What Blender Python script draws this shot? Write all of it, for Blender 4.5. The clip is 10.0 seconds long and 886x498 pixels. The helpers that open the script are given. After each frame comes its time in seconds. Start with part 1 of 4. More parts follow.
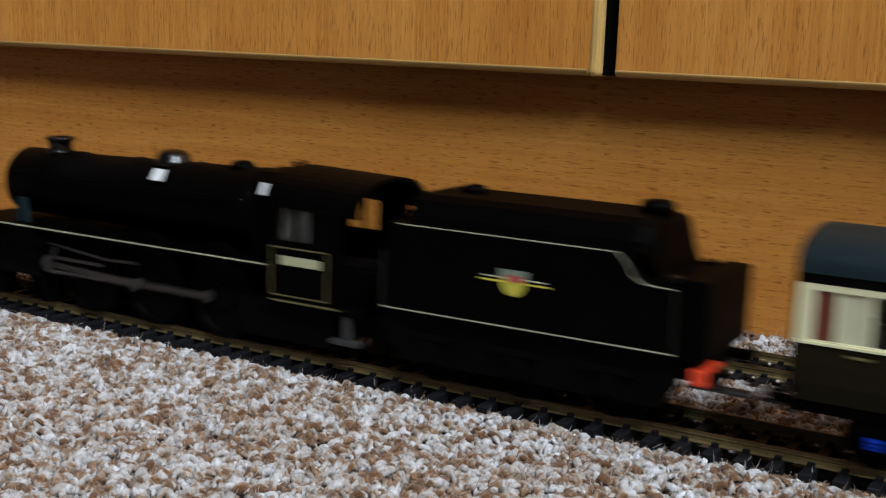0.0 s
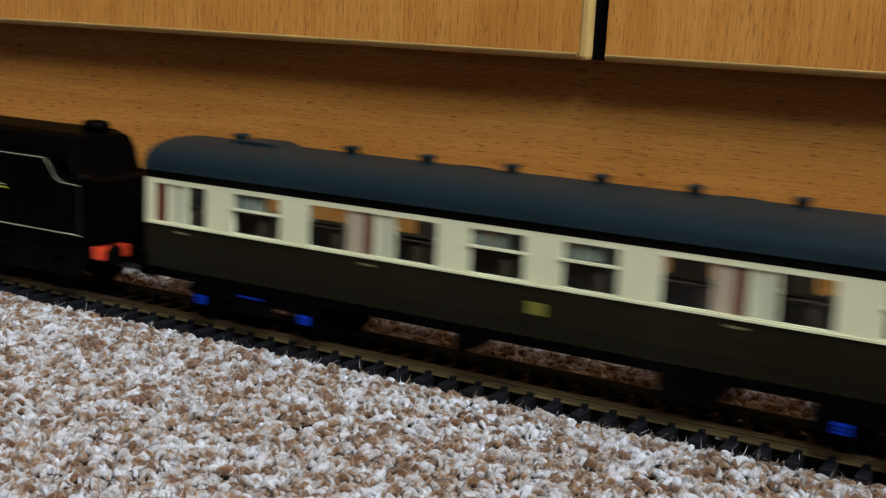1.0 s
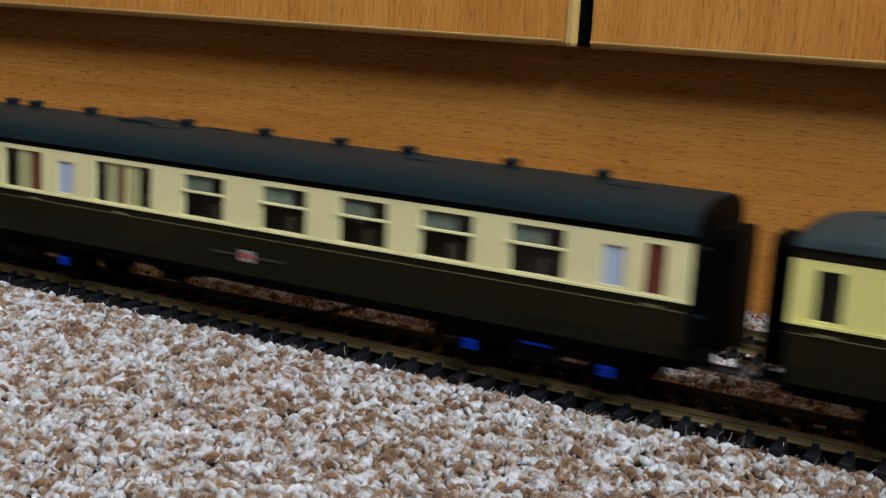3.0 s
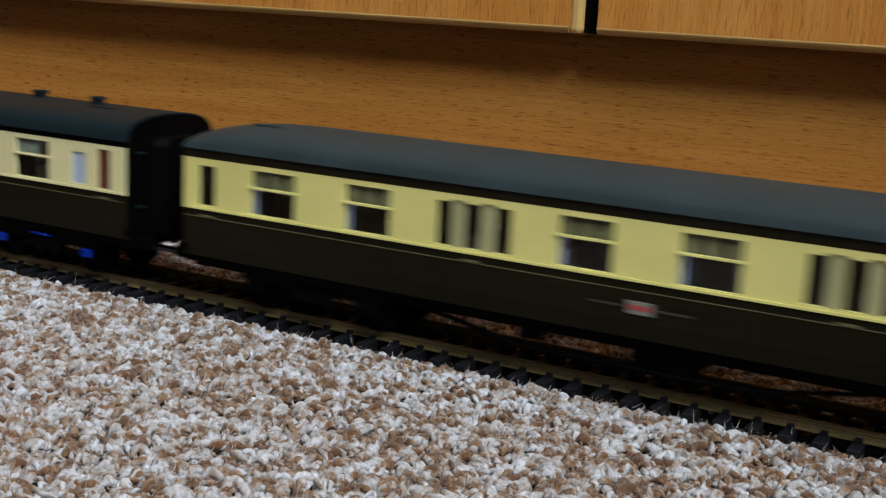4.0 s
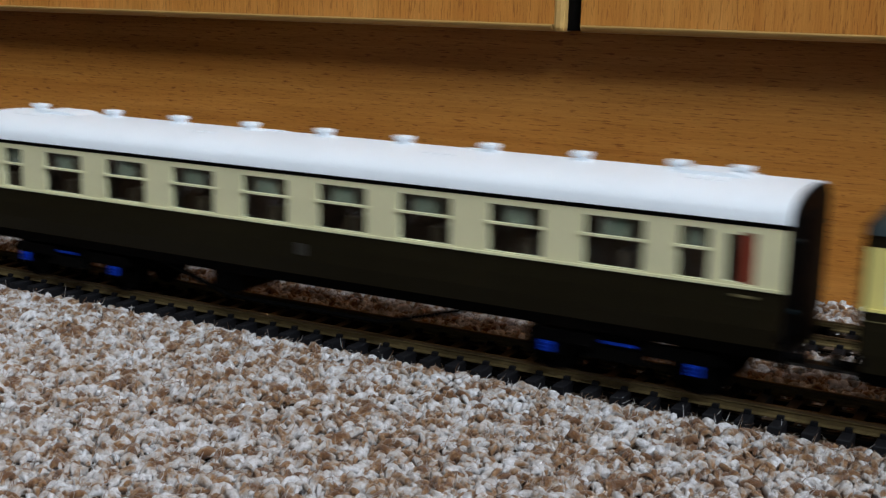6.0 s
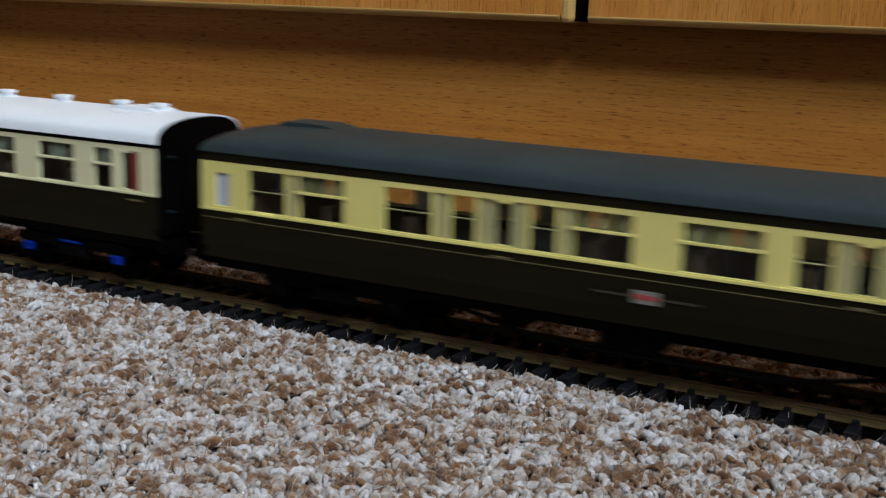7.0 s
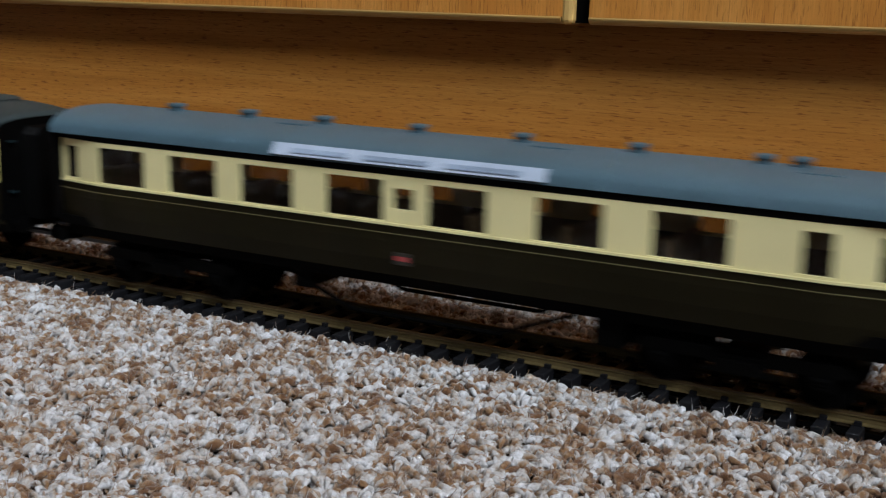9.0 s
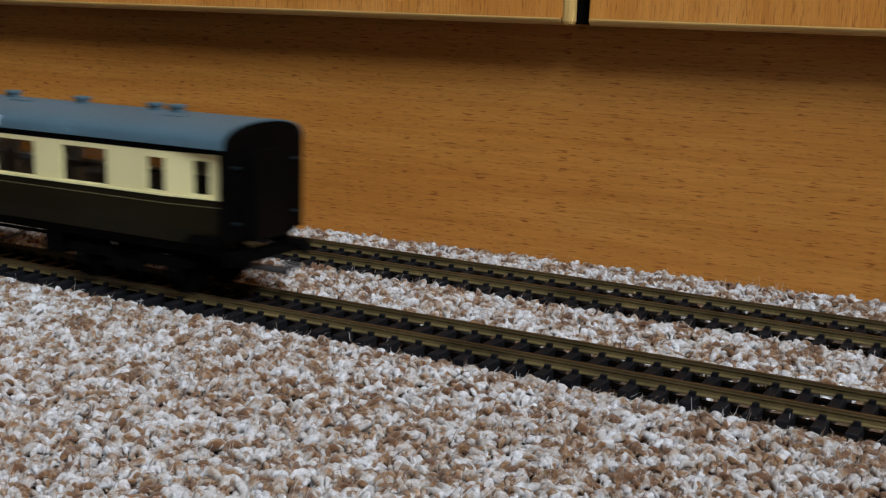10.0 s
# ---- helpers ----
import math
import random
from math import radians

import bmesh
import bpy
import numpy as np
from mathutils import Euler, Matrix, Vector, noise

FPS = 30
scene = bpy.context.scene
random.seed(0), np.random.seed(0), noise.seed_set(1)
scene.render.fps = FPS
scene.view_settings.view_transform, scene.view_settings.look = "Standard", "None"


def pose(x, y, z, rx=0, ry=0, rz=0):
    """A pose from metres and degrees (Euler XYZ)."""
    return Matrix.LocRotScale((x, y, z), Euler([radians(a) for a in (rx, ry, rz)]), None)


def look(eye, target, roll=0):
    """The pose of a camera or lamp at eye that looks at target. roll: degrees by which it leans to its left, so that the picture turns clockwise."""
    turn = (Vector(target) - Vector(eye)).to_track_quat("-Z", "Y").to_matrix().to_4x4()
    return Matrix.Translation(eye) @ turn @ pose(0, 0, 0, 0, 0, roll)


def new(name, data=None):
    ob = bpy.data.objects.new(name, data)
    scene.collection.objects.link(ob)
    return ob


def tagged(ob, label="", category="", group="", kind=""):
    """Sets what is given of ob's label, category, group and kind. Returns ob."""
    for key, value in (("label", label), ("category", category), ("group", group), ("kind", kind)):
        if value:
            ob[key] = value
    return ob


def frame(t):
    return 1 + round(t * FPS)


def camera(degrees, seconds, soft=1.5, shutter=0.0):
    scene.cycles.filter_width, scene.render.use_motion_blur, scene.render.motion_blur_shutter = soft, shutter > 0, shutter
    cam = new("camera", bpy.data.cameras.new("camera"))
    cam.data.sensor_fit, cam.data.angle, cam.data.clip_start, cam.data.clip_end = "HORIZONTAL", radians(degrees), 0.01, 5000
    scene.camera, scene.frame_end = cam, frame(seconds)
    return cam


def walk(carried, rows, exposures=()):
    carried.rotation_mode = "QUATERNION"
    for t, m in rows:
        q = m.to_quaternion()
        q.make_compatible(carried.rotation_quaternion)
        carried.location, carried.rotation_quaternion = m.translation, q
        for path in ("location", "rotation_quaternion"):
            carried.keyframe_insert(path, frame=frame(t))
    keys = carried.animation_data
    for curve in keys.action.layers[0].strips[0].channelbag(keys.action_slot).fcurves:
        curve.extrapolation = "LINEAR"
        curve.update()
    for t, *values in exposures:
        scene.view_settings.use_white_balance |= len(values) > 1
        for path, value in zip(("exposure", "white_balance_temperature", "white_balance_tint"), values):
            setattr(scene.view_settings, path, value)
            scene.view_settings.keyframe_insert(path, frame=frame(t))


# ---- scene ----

# ======== camera ========
cam = camera(40.0, 10.0, soft=1.25, shutter=0.6)
walk(cam, [
    (0.0, pose(0.00089, -0.26568, 0.08981, 80.048, -2.080, 30.848)),
    (0.5, pose(-0.00030, -0.26536, 0.08899, 79.701, -2.527, 30.464)),
    (1.0, pose(-0.00145, -0.26421, 0.08851, 79.419, -2.905, 30.140)),
    (1.5, pose(-0.00204, -0.26400, 0.08848, 79.094, -3.270, 29.989)),
    (2.0, pose(-0.00211, -0.26390, 0.08888, 78.959, -3.320, 29.767)),
    (2.5, pose(-0.00256, -0.26472, 0.08895, 78.995, -3.324, 29.206)),
    (4.0, pose(-0.00312, -0.26382, 0.08790, 78.297, -3.033, 29.531)),
    (4.5, pose(-0.00003, -0.26293, 0.08767, 78.668, -2.079, 29.714)),
    (5.0, pose(0.00080, -0.26235, 0.08814, 78.688, -1.131, 29.059)),
    (5.5, pose(-0.00023, -0.26267, 0.08805, 78.794, -1.394, 29.067)),
    (6.0, pose(-0.00031, -0.26230, 0.08770, 78.423, -1.485, 29.209)),
    (7.5, pose(-0.00088, -0.26235, 0.08757, 77.977, -1.659, 29.531)),
    (8.0, pose(-0.00070, -0.26241, 0.08785, 78.059, -1.556, 29.573)),
    (8.5, pose(-0.00056, -0.26210, 0.08777, 78.102, -1.530, 29.619)),
    (9.0, pose(-0.00066, -0.26214, 0.08764, 78.078, -1.441, 29.550)),
    (9.5, pose(-0.00110, -0.26232, 0.08795, 78.011, -1.491, 29.471)),
    (10.0, pose(0.0, -0.26256, 0.08755, 78.150, -1.421, 29.628)),
], exposures=[(0.0, 0.05), (2.5, 0.05), (4.0, -0.02), (5.0, -0.12), (5.5, -0.20), (6.2, -0.26), (7.5, -0.30), (8.5, -0.20), (10.0, -0.06)])

# ======== light: an overcast day through one window ========
world = bpy.data.worlds.new("sky")
scene.world = world
world.use_nodes = True
sky = world.node_tree.nodes.new("ShaderNodeTexSky")
sky.sky_type, sky.sun_disc = "NISHITA", False
sky.sun_elevation, sky.sun_rotation = radians(40), radians(200)
world.node_tree.nodes["Background"].inputs["Strength"].default_value = 0.1
world.node_tree.links.new(sky.outputs[0], world.node_tree.nodes["Background"].inputs["Color"])

WIN_Y0, WIN_Y1, WIN_Z0, WIN_Z1, WIN_X = -1.44, -0.34, 1.28, 2.08, 1.05
lamp = bpy.data.lights.new("window_daylight", "AREA")
lamp.shape, lamp.size, lamp.size_y = "RECTANGLE", WIN_Y1 - WIN_Y0 - 0.1, WIN_Z1 - WIN_Z0 - 0.1
lamp.energy, lamp.color = 91.0, (0.81, 0.905, 1.0)
lamp_ob = new("window_daylight", lamp)
lamp_ob.matrix_world = look((WIN_X + 0.02, (WIN_Y0 + WIN_Y1) / 2, (WIN_Z0 + WIN_Z1) / 2), (0.0, (WIN_Y0 + WIN_Y1) / 2, 0.9))


# ======== materials ========
def nodes_of(name):
    m = bpy.data.materials.new(name)
    m.use_nodes = True
    nt = m.node_tree
    return m, nt, nt.nodes["Principled BSDF"]


def ramp(nt, fac, stops):
    r = nt.nodes.new("ShaderNodeValToRGB")
    while len(r.color_ramp.elements) < len(stops):
        r.color_ramp.elements.new(0.5)
    for e, (p, c) in zip(r.color_ramp.elements, stops):
        e.position, e.color = p, (*c, 1)
    nt.links.new(fac, r.inputs["Fac"])
    return r.outputs["Color"]


def mapped(nt, scale=(1, 1, 1)):
    tc, mp = nt.nodes.new("ShaderNodeTexCoord"), nt.nodes.new("ShaderNodeMapping")
    mp.inputs["Scale"].default_value = scale
    nt.links.new(tc.outputs["Object"], mp.inputs["Vector"])
    return mp.outputs["Vector"]


def noise_tex(nt, vec, scale, detail=4, rough=0.55, distort=0.0):
    n = nt.nodes.new("ShaderNodeTexNoise")
    n.inputs["Scale"].default_value, n.inputs["Detail"].default_value = scale, detail
    n.inputs["Roughness"].default_value, n.inputs["Distortion"].default_value = rough, distort
    nt.links.new(vec, n.inputs["Vector"])
    return n.outputs["Fac"]


def mix_col(nt, fac, a, b, mode="MIX"):
    x = nt.nodes.new("ShaderNodeMix")
    x.data_type, x.blend_type = "RGBA", mode
    for sock, v in ((x.inputs[0], fac), (x.inputs[6], a), (x.inputs[7], b)):
        if isinstance(v, (int, float)):
            sock.default_value = v
        elif isinstance(v, tuple):
            sock.default_value = (*v, 1)
        else:
            nt.links.new(v, sock)
    return x.outputs[2]


def bump(nt, bsdf, height, strength, dist):
    b = nt.nodes.new("ShaderNodeBump")
    b.inputs["Strength"].default_value, b.inputs["Distance"].default_value = strength, dist
    nt.links.new(height, b.inputs["Height"])
    nt.links.new(b.outputs["Normal"], bsdf.inputs["Normal"])


def paint(name, col, rough=0.45, metal=0.0, vary=0.12, spec=0.5, grain=900.0):
    """Model paint or moulded plastic: slight mottling at two scales and a fine tooth."""
    m, nt, p = nodes_of(name)
    v = mapped(nt)
    a, b = noise_tex(nt, v, 60.0, 3), noise_tex(nt, v, grain, 4)
    lo, hi = tuple(c * (1 - vary) for c in col), tuple(min(1, c * (1 + vary)) for c in col)
    base = ramp(nt, a, [(0.3, lo), (0.7, hi)])
    nt.links.new(mix_col(nt, 0.25, base, ramp(nt, b, [(0.3, lo), (0.7, hi)])), p.inputs["Base Color"])
    mr = nt.nodes.new("ShaderNodeMapRange")
    mr.inputs["To Min"].default_value, mr.inputs["To Max"].default_value = max(0.03, rough - 0.08), min(1, rough + 0.1)
    nt.links.new(a, mr.inputs["Value"])
    nt.links.new(mr.outputs[0], p.inputs["Roughness"])
    p.inputs["Metallic"].default_value = metal
    p.inputs["Specular IOR Level"].default_value = spec
    bump(nt, p, b, 0.12, 0.00005)
    return m


def beech(name, along, tone=1.0, flecks=0.8):
    """Beech-effect board: long soft bands, fine streaks and short dark ray flecks along one axis."""
    m, nt, p = nodes_of(name)

    def sc(a, c):
        return tuple(a if i == along else c for i in range(3))
    bands = noise_tex(nt, mapped(nt, sc(3.0, 60)), 1.0, 5, 0.6, 1.2)
    streak = noise_tex(nt, mapped(nt, sc(16, 900)), 1.0, 6, 0.75, 0.3)
    fleck = noise_tex(nt, mapped(nt, sc(170, 2100)), 1.0, 2, 0.5)
    pore = noise_tex(nt, mapped(nt, sc(240, 4200)), 1.0, 2, 0.5)
    wide = noise_tex(nt, mapped(nt, sc(16, 45)), 1.0, 3, 0.5)
    base = ramp(nt, bands, [(q, tuple(v * tone for v in c)) for q, c in ((0.28, (0.46, 0.175, 0.030)), (0.5, (0.53, 0.222, 0.044)), (0.72, (0.60, 0.275, 0.066)))])
    fine = ramp(nt, streak, [(0.30, (0.70, 0.62, 0.50)), (0.60, (1, 1, 1))])
    col = mix_col(nt, 0.8, base, fine, "MULTIPLY")
    dark = ramp(nt, fleck, [(0.60, (1, 1, 1)), (0.65, (0.36, 0.22, 0.12))])
    flecked = mix_col(nt, flecks, col, dark, "MULTIPLY")
    tiny = ramp(nt, pore, [(0.60, (1, 1, 1)), (0.68, (0.55, 0.42, 0.30))])
    flecked = mix_col(nt, flecks * 0.8, flecked, tiny, "MULTIPLY")
    nt.links.new(mix_col(nt, 0.35, flecked, ramp(nt, wide, [(0.3, (0.84, 0.77, 0.68)), (0.7, (1, 1, 1))]), "MULTIPLY"), p.inputs["Base Color"])
    p.inputs["Roughness"].default_value = 0.42
    p.inputs["Specular IOR Level"].default_value = 0.25
    bump(nt, p, streak, 0.15, 0.0002)
    return m


def carpet_mat(name):
    m, nt, p = nodes_of(name)
    geo = nt.nodes.new("ShaderNodeNewGeometry")
    patch = noise_tex(nt, mapped(nt), 170.0, 3, 0.65)
    tuft = nt.nodes.new("ShaderNodeTexVoronoi")
    tuft.inputs["Scale"].default_value = 360.0
    nt.links.new(mapped(nt, (1, 1, 0.15)), tuft.inputs["Vector"])
    sep = nt.nodes.new("ShaderNodeSeparateColor")
    nt.links.new(tuft.outputs["Color"], sep.inputs[0])
    total = patch
    for sock, w in ((geo.outputs["Random Per Island"], 0.26), (sep.outputs[0], 0.15)):
        add = nt.nodes.new("ShaderNodeMath")
        add.operation = "MULTIPLY_ADD"
        nt.links.new(sock, add.inputs[0])
        add.inputs[1].default_value = w
        nt.links.new(total, add.inputs[2])
        total = add.outputs[0]
    col = ramp(nt, total, [(0.55, (0.155, 0.062, 0.017)), (0.63, (0.31, 0.160, 0.064)), (0.68, (0.42, 0.325, 0.25)), (0.75, (0.55, 0.505, 0.48)), (0.90, (0.79, 0.78, 0.81))])
    fib = noise_tex(nt, mapped(nt, (1.0, 0.45, 1.0)), 1900.0, 5, 0.8)
    nt.links.new(mix_col(nt, 0.6, col, ramp(nt, fib, [(0.34, (0.42, 0.35, 0.29)), (0.60, (1, 1, 1))]), "MULTIPLY"), p.inputs["Base Color"])
    p.inputs["Roughness"].default_value = 0.85
    p.inputs["Sheen Weight"].default_value = 0.25
    p.inputs["Sheen Roughness"].default_value = 0.5
    bump(nt, p, fib, 0.8, 0.0005)
    return m


def glass_mat(name, tint=(0.85, 0.9, 0.9), rough=0.03):
    m, nt, p = nodes_of(name)
    p.inputs["Base Color"].default_value = (*tint, 1)
    p.inputs["Transmission Weight"].default_value = 1.0
    p.inputs["Roughness"].default_value = rough
    p.inputs["IOR"].default_value = 1.3
    return m


def plaster(name, col):
    return paint(name, col, 0.8, 0, 0.04, 0.2, 200.0)


M = {
    # one wood in two tones: the doors' brighter light is partly put into their colour
    "beech_h": beech("beech_horizontal", 0, 1.06, 0.75), "beech_v": beech("beech_vertical", 2, 1.22, 0.5),
    "edge": paint("beech_edging", (0.60, 0.37, 0.12), 0.35, 0, 0.06),
    # backing kept dark: it also stands in for shade between tufts and sleepers
    "carpet": carpet_mat("carpet_pile"), "backing": paint("carpet_backing", (0.10, 0.066, 0.043), 0.95, 0, 0.3, 0.1, 400.0),
    "sleeper": paint("sleeper_plastic", (0.0070, 0.0070, 0.0085), 0.5, 0, 0.3, 0.2),
    "rail": paint("nickel_silver_rail", (0.165, 0.120, 0.050), 0.45, 0.4, 0.5), "rail_top": paint("rubbed_rail_head", (0.075, 0.045, 0.018), 0.45, 0.4, 0.4),
    "black": paint("satin_black", (0.0012, 0.0011, 0.0011), 0.6, 0, 0.2, 0.05),
    "loco": paint("locomotive_black", (0.0010, 0.0007, 0.0006), 0.5, 0, 0.2, 0.03),
    "loco_gloss": paint("locomotive_gloss_black", (0.0012, 0.0010, 0.0010), 0.22, 0, 0.2, 0.5),
    "steel": paint("running_gear_steel", (0.060, 0.052, 0.047), 0.4, 0.5, 0.15),
    "wheel": paint("wheel_rim", (0.08, 0.08, 0.08), 0.45, 0.6, 0.2),
    "white": paint("highlight_white", (0.80, 0.80, 0.80), 0.45, 0, 0.04),
    "line": paint("lining_cream", (0.46, 0.44, 0.30), 0.5, 0, 0.05),
    "gold": paint("lining_gold", (0.15, 0.125, 0.055), 0.5, 0, 0.1),
    "brown": paint("chocolate_brown", (0.0100, 0.0078, 0.0026), 0.45, 0, 0.12, 0.12),
    "cream_pale": paint("pale_cream", (0.73, 0.70, 0.44), 0.42, 0, 0.04),
    "cream": paint("cream", (0.79, 0.70, 0.36), 0.42, 0, 0.04),
    "cream_yellow": paint("yellow_cream", (0.77, 0.68, 0.225), 0.42, 0, 0.05),
    "roof_dark": paint("roof_slate_grey", (0.0080, 0.0165, 0.0195), 0.5, 0, 0.12, 0.14),
    "roof_grey": paint("roof_blue_grey", (0.066, 0.116, 0.146), 0.5, 0, 0.08, 0.4),
    "roof_charcoal": paint("roof_charcoal", (0.028, 0.041, 0.043), 0.55, 0, 0.12, 0.22),
    "roof_white": paint("roof_white", (0.83, 0.88, 0.93), 0.5, 0, 0.03, 0.4),
    "blue": paint("axlebox_blue", (0.001, 0.026, 0.30), 0.5, 0, 0.1, 0.15),
    "red": paint("door_red", (0.24, 0.034, 0.014), 0.45, 0, 0.1), "maroon": paint("door_maroon", (0.12, 0.022, 0.010), 0.45, 0, 0.1),
    "beam": paint("buffer_beam_red", (0.75, 0.06, 0.02), 0.4, 0, 0.08),
    "frost": paint("frosted_pane", (0.42, 0.39, 0.19), 0.3, 0, 0.08), "frost_pale": paint("frosted_pale_pane", (0.55, 0.54, 0.37), 0.3, 0, 0.08),
    "frost_green": paint("ventilator_pane", (0.13, 0.145, 0.105), 0.2, 0, 0.15), "frost_olive": paint("ventilator_olive_pane", (0.17, 0.155, 0.07), 0.2, 0, 0.15),
    "pink": paint("compartment_pink", (0.43, 0.34, 0.235), 0.4, 0, 0.08),
    "curtain": paint("curtain_blue", (0.22, 0.24, 0.36), 0.7, 0, 0.15),
    "lav": paint("lavatory_pane", (0.44, 0.50, 0.64), 0.25, 0, 0.08),
    "seat": paint("seat_moulding", (0.040, 0.024, 0.009), 0.6, 0, 0.2),
    "inner": paint("interior_brown", (0.10, 0.042, 0.013), 0.6, 0, 0.2),
    "crest_y": paint("crest_yellow", (0.55, 0.48, 0.06), 0.45, 0, 0.1),
    "crest_r": paint("crest_red", (0.42, 0.06, 0.06), 0.45, 0, 0.1),
    "crest_g": paint("crest_grey_green", (0.16, 0.20, 0.16), 0.45, 0, 0.1),
    "letter": paint("faded_lettering", (0.040, 0.034, 0.018), 0.5, 0, 0.2), "number": paint("number_panel", (0.48, 0.47, 0.28), 0.45, 0, 0.1),
    "crest_olive": paint("crest_olive", (0.17, 0.155, 0.022), 0.5, 0, 0.15),
    "crest_dim": paint("crest_faded", (0.026, 0.025, 0.020), 0.5, 0, 0.2),
    "crest_p": paint("crest_pale", (0.22, 0.21, 0.18), 0.45, 0, 0.1),
    "board_ink": paint("roof_board_lettering", (0.27, 0.33, 0.43), 0.3, 0, 0.3),
    "board": paint("roof_board", (0.44, 0.50, 0.61), 0.25, 0, 0.06),
    "glass": glass_mat("coach_glazing"), "glass_tinted": glass_mat("tinted_coach_glazing", (0.50, 0.46, 0.40)), "house_glass": glass_mat("house_glass", (0.95, 0.97, 0.97), 0.0),
    # unseen walls and ceiling are kept dark to hold back bounced light
    "plaster": plaster("wall_plaster", (0.11, 0.10, 0.09)), "ceil": plaster("ceiling_paint", (0.22, 0.22, 0.22)),
    "gloss": paint("white_gloss", (0.8, 0.8, 0.78), 0.3, 0, 0.03),
}

# ======== mesh helpers: all bmesh work is in millimetres ========
MM = 0.001


def part(name, bm, material, parent=None, label="", smooth=False, loc=(0, 0, 0)):
    if smooth:
        for f in bm.faces:
            f.smooth = smooth != "roof" or len(f.verts) == 4
    bmesh.ops.recalc_face_normals(bm, faces=bm.faces)
    if smooth == "roof":
        bm.normal_update()
        for f in bm.faces:
            f.smooth = f.smooth and f.normal.z > -0.5
        for e in bm.edges:
            e.smooth = all(f.smooth for f in e.link_faces)
    bmesh.ops.scale(bm, vec=(MM, MM, MM), verts=bm.verts)
    me = bpy.data.meshes.new(name)
    bm.to_mesh(me)
    bm.free()
    me.materials.append(M[material])
    ob = new(name, me)
    ob.location = [c * MM for c in loc]
    ob.parent = parent
    if label:
        ob["label"] = label
    return ob


def box(bm, x0, x1, y0, y1, z0, z1, bev=0.0):
    g = bmesh.ops.create_cube(bm, size=1.0)
    for v in g["verts"]:
        v.co = Vector(((x0 + x1) / 2 + v.co.x * (x1 - x0), (y0 + y1) / 2 + v.co.y * (y1 - y0), (z0 + z1) / 2 + v.co.z * (z1 - z0)))
    if bev > 0:
        es = list({e for v in g["verts"] for e in v.link_edges})
        bmesh.ops.bevel(bm, geom=es, offset=bev, segments=2, profile=0.5, affect="EDGES")
    return bm


def boxed(*args, **kw):
    return box(bmesh.new(), *args, **kw)


def cyl(bm, p0, p1, r0, r1=None, seg=20, caps=True):
    p0, p1 = Vector(p0), Vector(p1)
    r1 = r0 if r1 is None else r1
    q = (p1 - p0).to_track_quat("Z", "Y")
    rings = [[bm.verts.new(p + q @ Vector((r * math.cos(a), r * math.sin(a), 0))) for a in (2 * math.pi * k / seg for k in range(seg))] for p, r in ((p0, r0), (p1, r1))]
    for k in range(seg):
        bm.faces.new((rings[0][k], rings[0][(k + 1) % seg], rings[1][(k + 1) % seg], rings[1][k]))
    if caps:
        bm.faces.new(rings[0]), bm.faces.new(rings[1])
    return bm


def lathe(bm, prof, centre, axis="z", seg=24):
    """Turn a profile of (radius, height) about an axis through centre."""
    rings = []
    for r, h in prof:
        ring = []
        for k in range(seg):
            a = 2 * math.pi * k / seg
            c, s = r * math.cos(a), r * math.sin(a)
            o = {"z": (c, s, h), "x": (h, c, s), "y": (c, h, s)}[axis]
            ring.append(bm.verts.new(Vector(centre) + Vector(o)))
        rings.append(ring)
    for a, b in zip(rings, rings[1:]):
        for k in range(seg):
            bm.faces.new((a[k], a[(k + 1) % seg], b[(k + 1) % seg], b[k]))
    bm.faces.new(rings[0]), bm.faces.new(rings[-1])
    return bm


def loft(bm, rings, closed=True, caps=True):
    vs = [[bm.verts.new(p) for p in ring] for ring in rings]
    n = len(vs[0])
    for a, b in zip(vs, vs[1:]):
        for k in range(n if closed else n - 1):
            bm.faces.new((a[k], a[(k + 1) % n], b[(k + 1) % n], b[k]))
    if caps:
        bm.faces.new(vs[0]), bm.faces.new(vs[-1])
    return bm


def tube(bm, pts, r, seg=8):
    for a, b in zip(pts, pts[1:]):
        cyl(bm, a, b, r, seg=seg)
    return bm


